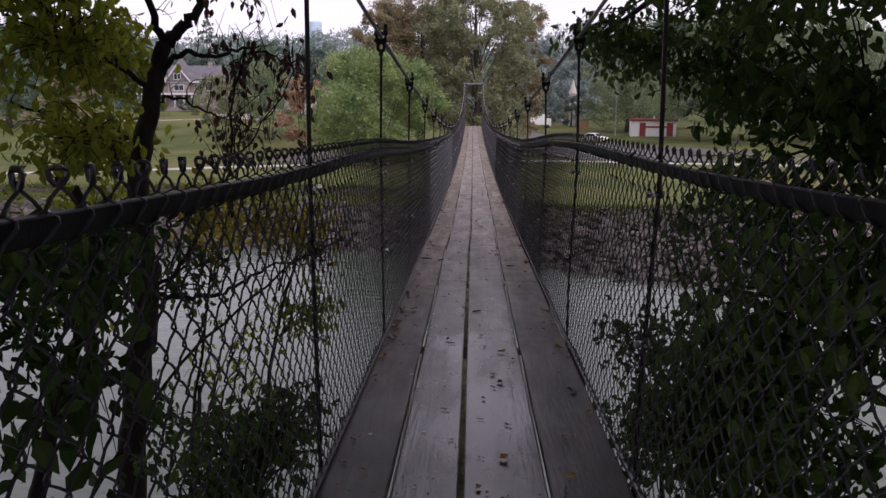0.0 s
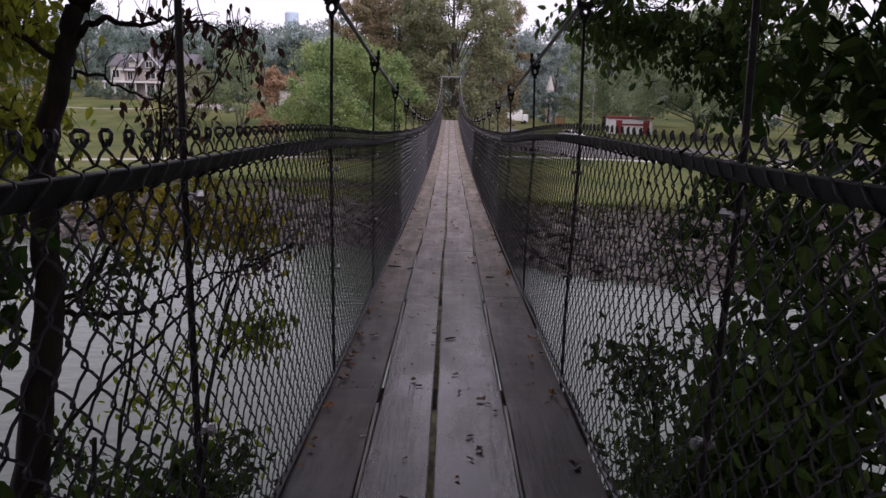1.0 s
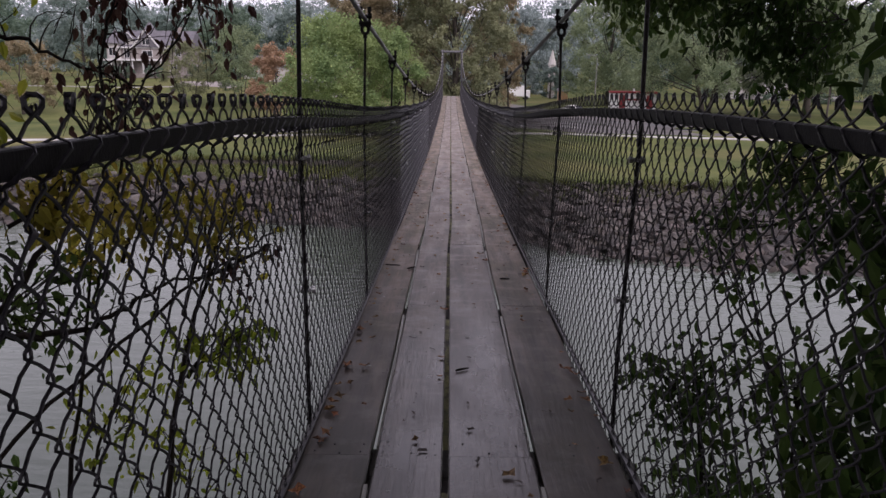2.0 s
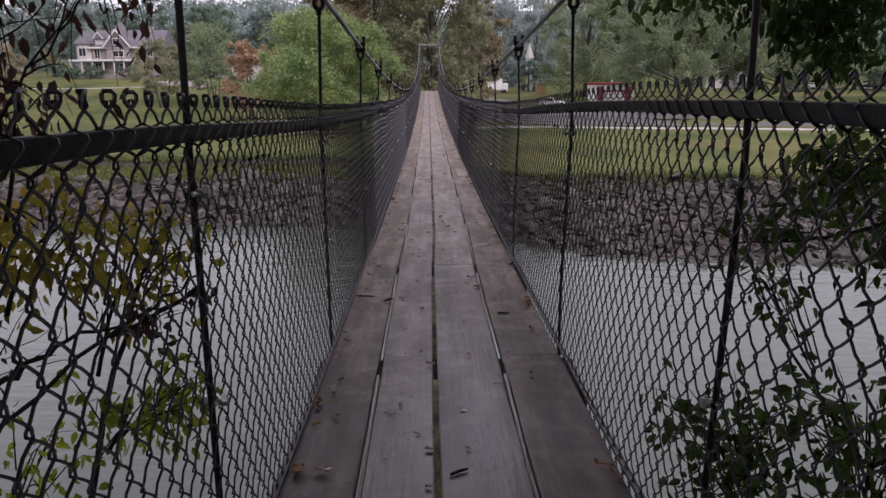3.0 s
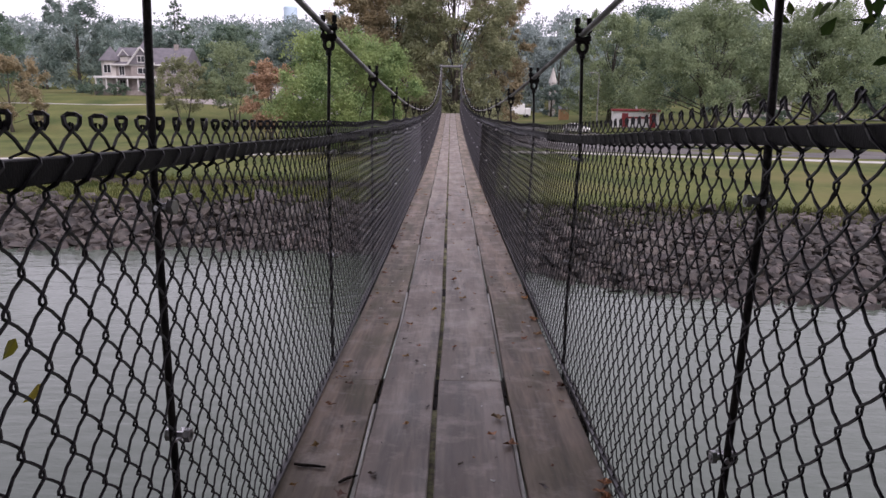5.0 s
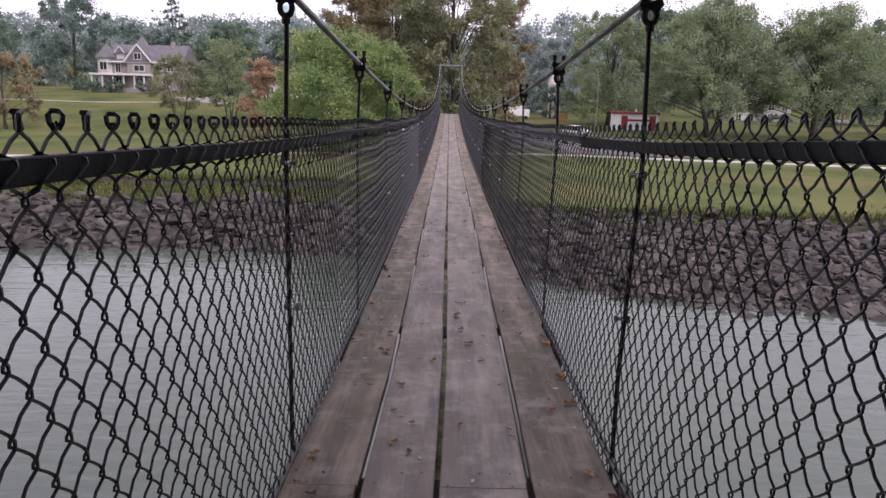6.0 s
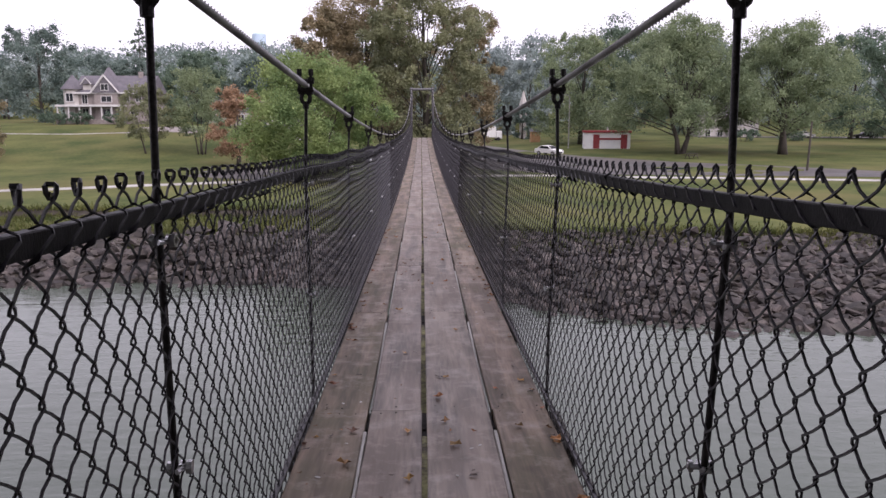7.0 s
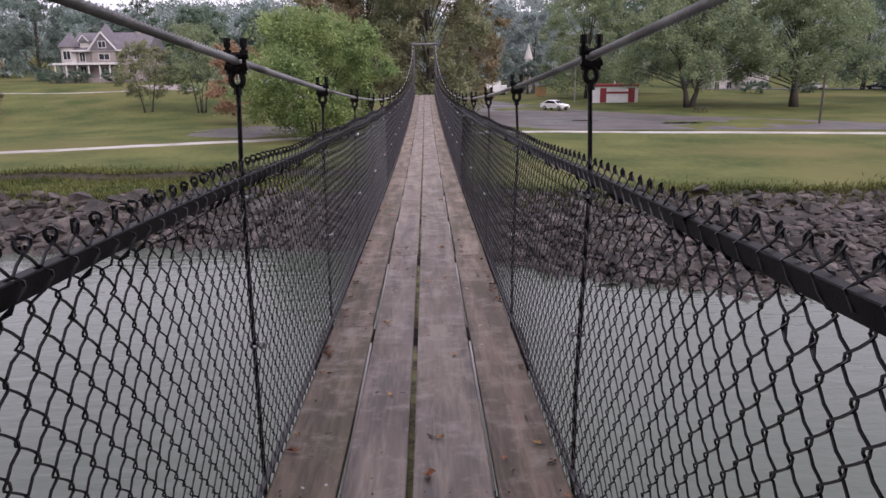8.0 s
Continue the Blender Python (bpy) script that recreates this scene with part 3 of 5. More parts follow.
def chain_link(s, ya, yb, sides, bends, r=0.0024):
    """Zigzag wires hooked into one another, in one mesh."""
    xb, xt = FENCE_X[s]
    half = PITCH / 2
    rng = np.random.default_rng(5 + s)
    rows = int(round((TOP_H + 0.03) / (RISE / 2)))
    prof = []
    for j in range(rows + 1):
        side = -1 if j % 2 else 1
        zz = TOP_H - 0.012 - (rows - j) * RISE / 2
        for p in bends:
            if j < rows or p == 0:
                bow = 0.9 * math.cos(math.pi * p) + 0.1 * (1 - 2 * p)
                prof.append((side * bow * (half / 2 + 0.0050), -0.0034 * side * math.sin(2 * math.pi * p) * (1 if p < 0.5 else -1), zz + p * RISE / 2))
    prof = np.array(prof)
    m = len(prof)
    d = np.gradient(prof, axis=0)
    d /= np.linalg.norm(d, axis=1, keepdims=True)
    u = np.cross(d, np.array([[0, 1.0, 0]]))
    u /= np.linalg.norm(u, axis=1, keepdims=True)
    w = np.cross(d, u)
    ring = np.stack([prof + r * (u * math.cos(q) + w * math.sin(q)) for q in np.linspace(0.8, 0.8 + 2 * math.pi, sides + 1)[:-1]], 1).reshape(-1, 3)
    fq = np.array([(i * sides + k, i * sides + (k + 1) % sides, (i + 1) * sides + (k + 1) % sides, (i + 1) * sides + k) for i in range(m - 1) for k in range(sides)])
    vs, fs = [], []
    i0, i1 = int((ya - Y0) / half), int((yb - Y0) / half)
    for n, i in enumerate(range(i0, i1)):
        y = Y0 + half * (i + 0.5)
        q = ring.copy()
        if i % 2:
            q[:, 0] *= -1
            q[:, 1] *= -1
        yy = y + q[:, 0] + rng.normal(0, 0.0010) + 0.003 * np.sin(q[:, 2] * 5 + y * 2) + 0.0015 * np.sin(y * 7.3 + q[:, 2] * 11)
        zz = q[:, 2] + rng.normal(0, 0.0012)
        lean = np.clip((zz - 0.3) / 0.7, 0, 1)
        xx = xb + (xt - xb) * lean + q[:, 1] + 0.007 * np.sin(y * 1.7 + zz * 3) * np.clip(zz, 0, 0.9) * (zz < 0.95)
        xx = xx - s * 0.014 * (np.abs(zz - RAIL_H) < 0.020) * (1 if i % 2 else -1)
        vs.append(np.stack([xx, yy, zz + 0.00095 * (yy - 28) ** 2 - 0.11 + (sway(yy, s) - sag(yy, s)) * np.clip(zz, 0, 1)], 1))
        fs.append(fq + n * len(ring))
    return np.concatenate(vs), np.concatenate(fs)


for s in (-1, 1):
    for ya, yb, sides, bends in ((Y0, 0.8, 3, (0.0,)), (0.8, 9.2, 4, (0.0, 0.17, 0.5, 0.83)), (9.2, 18.0, 3, (0.0, 0.22, 0.78)), (18.0, Y1, 3, (0.0,))):
        v, f = chain_link(s, ya, yb, sides, bends)
        mesh_ob = link_mesh("chain_link_mesh", v.tolist(), f.tolist(), M_BLACK, bridge, "black vinyl-coated chain-link mesh")
        mesh_ob["kind"] = "stuff"
        # selvage: looped ends on one side of the bridge, twisted points on the other
        pieces = []
        rng = random.Random(3 + s)
        xt = FENCE_X[s][1]
        i = int((ya - Y0) / PITCH)
        while Y0 + PITCH * (i + 0.5) < yb:
            y = Y0 + PITCH * (i + 0.5 + 0.0) + rng.uniform(-0.003, 0.003)
            z = deck_z(y) + TOP_H - 0.012 + float(sway(y, s) - sag(y, s))
            t = rng.uniform(-0.01, 0.01)
            if s < 0:
                q = rng.uniform(0.85, 1.1)
                pts = [(xt - 0.002, y - t * 0.3, z - 0.010), (xt - 0.0062 * q, y - t, z - 0.001), (xt - 0.0072 * q, y - t, z + 0.008), (xt - 0.0050, y, z + 0.012 * q), (xt + 0.0050, y, z + 0.012 * q),
                       (xt + 0.0072 * q, y + t, z + 0.008), (xt + 0.0062 * q, y + t, z - 0.001), (xt + 0.002, y + t * 0.3, z - 0.010)]
                pieces.append(tube(pts, 0.0037, 5))
            else:
                q = rng.uniform(0.8, 1.2)
                pts = [(xt, y - 0.010, z - 0.016), (xt + t * 0.3, y - 0.003, z - 0.001), (xt, y + 0.001, z + 0.004 * q), (xt - 0.002, y + 0.006, z - 0.001), (xt, y + 0.011, z - 0.016)]
                pieces.append(tube(pts, [0.0026, 0.0036, 0.0042, 0.0040, 0.0026], 5))
            i += 1
        v, f = join(pieces)
        tagged(link_mesh("selvage", v, f, M_BLACK, mesh_ob), kind="stuff")

# ---------------- trees ----------------
def limb(p0, p1, r0, r1, rng, bend=0.12, k=6):
    p0, p1 = Vector(p0), Vector(p1)
    d = (p1 - p0).length
    w = Vector((rng.uniform(-1, 1), rng.uniform(-1, 1), rng.uniform(-0.3, 1))) * d * bend
    pts = [p0.lerp(p1, i / k) + w * math.sin(math.pi * i / k) + Vector((rng.uniform(-1, 1), rng.uniform(-1, 1), 0)) * d * 0.012 for i in range(k + 1)]
    return tube(pts, [r0 + (r1 - r0) * i / k for i in range(k + 1)], 6)


def crown_leaves(name, centres, size, mat, parent, nr, droop=0.35):
    """Small leaf sprigs at the centres, each turned its own way, in one mesh."""
    c = np.asarray(centres, float)
    k = len(c)
    s = size * nr.uniform(0.55, 1.4, (k, 1))
    a = nr.normal(size=(k, 3))
    a[:, 2] -= droop
    a /= np.linalg.norm(a, axis=1, keepdims=True)
    b = np.cross(a, nr.normal(size=(k, 3)) + np.array([0, 0, 0.9]))
    b /= np.linalg.norm(b, axis=1, keepdims=True)
    v = np.stack([c + s * (a * x + b * y) for x, y in ((0.5, 0), (-0.36, 0.40), (-0.36, -0.40))], 1).reshape(-1, 3)
    return link_mesh(name, v.tolist(), (np.arange(k)[:, None] * 3 + np.arange(3)[None]).tolist(), mat, parent)


def tree(name, x, y, height, width, leaf, seed, label, leaves=30000, size=0.32, lobes=14, trunk=0.3, bottom=0.15, stems=1, category="tree", thin=1.0, shape="round"):
    """A tapered trunk whose limbs end in lobes of foliage; each lobe holds uneven sprigs that thin out towards its rim."""
    rng, nr = random.Random(seed), np.random.default_rng(seed)
    th = tagged(new(name), label, category)
    th.matrix_basis = pose(x, y, ground_z(x, y) - 0.15)
    pieces, centres = [], []
    z0, rx = bottom * height, width / 2
    tops = []
    for q in range(lobes):
        up = (q + rng.random()) / lobes
        ang = q * 2.4 + rng.uniform(-0.5, 0.5)
        if shape == "cone":
            reach = rx * (1.02 - up) * rng.uniform(0.55, 1.0)
            rad = 0.30 * rx * (1.25 - up)
        elif shape == "arch":
            reach = rx * (0.84 - 0.64 * up ** 2.2) * (rng.uniform(0.75, 1.0) if q % 3 else rng.uniform(0.25, 0.7))
            rad = 0.25 * rx * rng.uniform(0.8, 1.3)
        else:
            reach = rx * math.sqrt(max(0.02, 1 - (1.75 * up - 0.82) ** 2)) * rng.uniform(0.45, 0.74)
            rad = 0.36 * rx * rng.uniform(0.75, 1.2)
        c = Vector((reach * math.cos(ang), reach * math.sin(ang), z0 + rad * 0.55 + (height - z0 - rad * 1.2) * up))
        tops.append((c, rad))
    if shape != "cone":
        tops.append((Vector((0, 0, height - 0.42 * rx)), 0.34 * rx))
    total = sum(r ** 2 for _, r in tops)
    for q, (c, rad) in enumerate(tops):
        n = int(leaves * rad ** 2 / total)
        clumps = max(5, int(n / (130 * thin)))
        way = Vector((c.x, c.y, (c.z - 0.5 * height) * 0.5)).normalized()
        for _ in range(clumps):
            d = Vector((rng.gauss(0, 1), rng.gauss(0, 1), rng.gauss(0, 0.8))) + way * 0.45
            d = d.normalized() * rng.random() ** 0.45 * rad * rng.uniform(0.85, 1.22)
            flat = 0.35 if shape == "cone" else 0.72
            p = c + Vector((d.x, d.y, d.z * flat))
            m = max(3, int(n / clumps * rng.uniform(0.4, 1.6)))
            sg = rad * rng.uniform(0.10, 0.21)
            off = nr.normal(size=(m, 3)) * np.array([sg, sg, sg * 0.8])
            off[:, 2] -= 0.35 * np.abs(off[:, 0])
            centres.append(np.array(p) + off)
        st = q % stems
        a = 6.28 * st / stems + 0.5
        foot = Vector((0.45 * math.cos(a), 0.45 * math.sin(a), 0)) * (stems > 1)
        h = max(z0 * 0.8, min(c.z * 0.55, height * 0.62))
        s0 = foot + Vector((c.x * 0.10, c.y * 0.10, h))
        pieces.append(limb(s0, c, trunk * 0.24 * (1 - 0.8 * h / height), trunk * 0.05, rng, 0.12, 5))
        if q % 2:
            e = c + Vector((rng.uniform(-1, 1), rng.uniform(-1, 1), rng.uniform(-0.4, 0.9))) * rad * 0.8
            pieces.append(limb(s0.lerp(c, rng.uniform(0.5, 0.9)), e, trunk * 0.10, trunk * 0.03, rng, 0.15, 3))
    for st in range(stems):
        a = 6.28 * st / stems + 0.5
        foot = Vector((0.45 * math.cos(a), 0.45 * math.sin(a), 0)) * (stems > 1)
        tip = Vector((rx * 0.42 * math.cos(a), rx * 0.42 * math.sin(a), height * 0.78)) if stems > 1 else Vector((rng.uniform(-0.1, 0.1) * rx, 0, height * 0.88))
        r = trunk * (0.7 if stems > 1 else 1)
        pts = [foot.lerp(tip, i / 7) + Vector((rng.uniform(-1, 1), rng.uniform(-1, 1), 0)) * 0.012 * height * (0 < i) for i in range(8)]
        pieces.append(tube(pts, [r * (1.35 if i == 0 else 1 - i / 7.6) for i in range(8)], 8))
    v, f = join(pieces)
    link_mesh("trunk", v, f, M_BARK_FAR, th, smooth=True)
    crown_leaves("crown", np.concatenate(centres), size, leaf, th, nr)
    return th


# far bank, seen from the bridge: nearest first
tree("small_tree", -10.2, 79, 12.4, 14.5, L_GREEN, 11, "bushy bright green tree beside the footpath", 66000, 0.22, 26, 0.16, 0.02, 3)
tree("autumn_tree", -22.6, 99, 10.0, 8.0, L_RUST, 12, "rust-orange autumn tree behind a green one", 15000, 0.26, 13, 0.2, 0.10, thin=0.8)
tree("large_tree", -8.0, 114, 25, 17, L_TAWNY, 13, "tall tree turning tawny orange in autumn", 56000, 0.29, 34, 0.5, 0.10)
tree("large_tree", 0.5, 106, 27, 17, L_GOLD, 14, "tall golden olive tree behind the bridge portal", 72000, 0.29, 42, 0.5, 0.03)
tree("large_tree", 6.5, 118, 22, 12, L_TAWNY, 15, "tall tree with thinning yellow-brown leaves", 28000, 0.30, 24, 0.45, 0.06)
tree("large_tree", -13.2, 110, 20.5, 10, L_TAWNY, 25, "tall tree with orange-brown autumn leaves", 26000, 0.30, 22, 0.4, 0.12)
tree("lawn_tree", -38.0, 112, 10.0, 8.5, L_GOLD, 16, "small tree with thin olive-brown leaves on the lawn", 11000, 0.23, 16, 0.17, 0.18, 2, thin=0.4)
tree("lawn_tree", -31.0, 113, 12.5, 9.5, L_OLIVE, 17, "small tree with several slender stems on the lawn", 15000, 0.23, 18, 0.15, 0.16, 4, thin=0.4)
tree("lawn_tree", 41, 124, 21.5, 27, L_OLIVE, 18, "broad green tree with forked trunks on the lawn", 72000, 0.29, 46, 0.55, 0.15, 2, shape="arch")
tree("lawn_tree", 56.5, 122, 20.5, 26, L_OLIVE, 19, "broad green tree with a dark trunk on the lawn", 70000, 0.29, 46, 0.6, 0.17, shape="arch")
tree("lawn_tree", 31, 152, 22, 20, L_OLIVE, 20, "tall green tree behind the parking lot", 40000, 0.32, 30, 0.45, 0.06)
tree("lawn_tree", 42, 160, 25, 24, L_DEEP, 26, "tall dark green tree behind the shed", 26000, 0.42, 18, 0.45, 0.08)
tree("lawn_tree", 80, 132, 21, 19, L_DEEP, 21, "dark green tree at the lawn's edge", 24000, 0.36, 16, 0.45, 0.14)
tree("lawn_tree", -77, 122, 19, 18, L_DEEP, 22, "dark green tree at the lawn's edge", 24000, 0.34, 16, 0.45, 0.10)
tree("autumn_tree", -57, 102, 10.5, 10, L_TAWNY, 23, "brownish autumn tree at the lawn's edge", 12000, 0.26, 12, 0.2, 0.10)
tree("conifer", -68.5, 196, 25, 15, L_DEEP, 24, "tall dark pine with ragged boughs behind the stone house", 15000, 0.40, 40, 0.35, 0.08, thin=0.6, shape="cone")
# most of these trees wear the leaf colours that carry haze
for k, (x, y, h, w) in enumerate([(-104, 168, 22, 24), (-84, 176, 22, 20), (-70, 184, 16, 18), (-52, 184, 17, 19), (-38, 188, 17, 18), (-22, 200, 18, 19), (10, 204, 23, 18), (19, 208, 24, 19), (30, 216, 22, 18), (92, 165, 24, 22), (68, 190, 24, 22), (108, 150, 25, 22)]):
    tree("wood_tree", x, y, h, w, L_HAZED_FAR if y > 195 else L_HAZED_BLUE if k % 3 else L_DEEP, 40 + k, "full green tree along the edge of the woods", 19000, 0.46, 22, 0.4, 0.02)
tree("wood_tree", 23.8, 183, 8.2, 8, L_HAZED_BLUE, 58, "full green tree along the edge of the woods", 7000, 0.40, 12, 0.25, 0.0)
for k, (x, y, h, w) in enumerate([(-66, 144, 2.6, 5.5), (-62, 144.5, 2.8, 5), (-55, 143.5, 2.6, 5), (-47, 147, 3.2, 6), (-41, 150, 3.0, 7), (-29, 146, 3.0, 7), (66, 158, 3.2, 7), (76, 158, 2.8, 6)]):
    tree("garden_bush", x, y, h, w, L_DEEP, 60 + k, "clipped dark green bush in front of a house", 3000, 0.24, 9, 0.06, 0.0, 3, "bush")

# tall out-of-view trees added on the near bank to shade the bridge's first stretch
for k, (x, y, h, w) in enumerate([(-4.5, -3.5, 14, 12), (4.8, -4.0, 15, 11), (-3.8, 4.6, 17, 11), (4.3, 5.2, 17, 11), (-7.0, 2.6, 16, 14.5), (7.1, 2.8, 16, 14.8), (1.5, -9.0, 15, 13), (-10, -8, 14, 12), (11, -7, 14, 12)]):
    tree("unseen_shade_tree", x, y, h, w, L_DARK, 80 + k, "tall dark green tree added out of view to shade the near bank", 10000, 0.42, 16, 0.2, 0.62 if y > 4 else 0.55 if y > 0 else 0.32)

# low trees added outside the view, blocking light from the sides
for k, (x, y, h, w) in enumerate([(-5.4, 0.8, 9, 6), (5.5, 0.8, 9, 6), (-6.2, -3.4, 9, 7), (6.2, -3.4, 9, 7)]):
    tree("unseen_side_tree", x, y, h, w, L_DARK, 95 + k, "low dark green tree added out of view to block side light", 8000, 0.34, 14, 0.12, 0.08)

# woods on the hills behind, with haze put into their leaf colours
rng, nr = random.Random(77), np.random.default_rng(77)
cent_a, cent_b, trunks = [], [], []
for k in range(640):
    y = rng.uniform(215, 480)
    x = rng.uniform(-0.75, 0.75) * (y + 40)
    h, w = rng.uniform(13, 20), rng.uniform(10, 15)
    z = ground_z(x, y)
    for q in range(9):
        c = np.array([x + rng.uniform(-0.38, 0.38) * w, y + rng.uniform(-0.38, 0.38) * w, z + h * rng.uniform(0.10, 0.88)])
        (cent_b if k % 3 else cent_a).append(c + nr.normal(size=(20, 3)) * w * rng.uniform(0.08, 0.14) * np.array([1, 1, 0.8]))
    trunks.append(tube([(x, y, z - 0.5), (x, y, z + h * 0.7)], [0.35, 0.12], 5))
woods = tagged(new("far_woods"), "hazy green wooded hills beyond the park", "woods", kind="stuff")
v, f = join(trunks)
tagged(link_mesh("trunks", v, f, M_BARK_FAR, woods), kind="stuff")
tagged(crown_leaves("crowns", np.concatenate(cent_b), 1.45, L_HAZED_FAR, woods, nr), kind="stuff")
tagged(crown_leaves("crowns", np.concatenate(cent_a), 1.45, L_HAZED_BLUE, woods, nr), kind="stuff")


# ---------------- near bank: trees and shrubs beside the bridge ----------------
def sprays(name, label, category, stems, regions, seed, bark=M_BARK):
    """Stems given as tapered lines, and sprays of twigs with leaves: (from, centre, radii, twigs, leaves a twig, leaf size, material, droop)."""
    rng, nr = random.Random(seed), np.random.default_rng(seed)
    th = tagged(new(name), label, category)
    pieces, groups = [], {}
    for pts, r0, r1 in stems:
        fine = []
        ext = [Vector(pts[0]) * 2 - Vector(pts[1])] + [Vector(p) for p in pts] + [Vector(pts[-1]) * 2 - Vector(pts[-2])]
        kink = 0.012 if r0 > 0.05 else 0.02
        for i in range(1, len(ext) - 2):
            p0, p1, p2, p3 = ext[i - 1:i + 3]
            for j in range(6):
                u = j / 6
                c = 0.5 * (2 * p1 + (p2 - p0) * u + (2 * p0 - 5 * p1 + 4 * p2 - p3) * u * u + (3 * p1 - p0 - 3 * p2 + p3) * u ** 3)
                fine.append(c + Vector((rng.uniform(-1, 1), rng.uniform(-1, 1), rng.uniform(-1, 1))) * kink)
        fine.append(Vector(pts[-1]))
        if r0 < 0.05 and name == "bank_tree":
            for q in fine[4::2]:
                if abs(q.x) < 0.8 or q.z < -0.5:
                    continue
                e = q + Vector((rng.uniform(-0.12, 0.2) if q.x < -1.0 else rng.uniform(-0.1, 0.1), rng.uniform(-0.1, 0.35), rng.uniform(-0.05, 0.32)))
                pieces.append(limb(q, e, 0.005, 0.0015, rng, 0.2, 5))
                pieces.append(limb(q.lerp(e, 0.5), e + Vector((rng.uniform(-0.1, 0.1), 0.12, rng.uniform(-0.12, 0.12))), 0.003, 0.001, rng, 0.2, 4))
        k = len(fine)
        v, f = tube(fine, [r0 + (r1 - r0) * i / (k - 1) for i in range(k)], 8)
        link_mesh("trunk" if r0 > 0.05 else "branch", v, f, bark, th, smooth=True)
    for start, c, rad, twigs, per, size, mat, droop in regions:
        start, c = Vector(start), Vector(c)
        pieces.append(limb(start, c, 0.012, 0.006, rng, 0.10, 7))
        for _ in range(twigs):
            while True:
                p = Vector((rng.uniform(-1, 1), rng.uniform(-1, 1), rng.uniform(-1, 1)))
                if p.length < 1:
                    break
            tip = c + Vector((p.x * rad[0], p.y * rad[1], p.z * rad[2]))
            foot = start.lerp(c, rng.uniform(0.35, 1.0)) + (tip - c) * 0.25
            mid = foot.lerp(tip, 0.55) + Vector((0, 0, 0.12 * (tip - foot).length))
            pts = [foot, foot.lerp(mid, 0.5) + Vector((0, 0, 0.01)), mid, mid.lerp(tip, 0.5), tip - Vector((0, 0, droop * 0.1))]
            pieces.append(tube(pts, [0.005, 0.0045, 0.0035, 0.0025, 0.0015], 4, False))
            for _ in range(per):
                u = rng.random() ** 0.7 * 3.999
                i = int(u)
                q = pts[i].lerp(pts[i + 1], u - i)
                if abs(q.x) < 0.66 and q.z < 3.2 and q.z > 0.2:
                    continue
                off = Vector((rng.gauss(0, 1), rng.gauss(0, 1), rng.gauss(0, 1) - droop)) * size * 0.75
                if abs(q.x + off.x) < 0.66 + size * 0.5 and 0.1 < q.z < 2.2:
                    continue
                groups.setdefault((mat.name, size, droop), (mat, []))[1].append(tuple(q + off))
    v, f = join(pieces)
    tagged(link_mesh("twig_spray", v, f, bark, th, smooth=True), kind="stuff")
    for (_, size, droop), (mat, pts) in groups.items():
        leaf_object("foliage", pts, size, mat, th, nr, droop * 1.5 + 0.3, near=True)
    return th


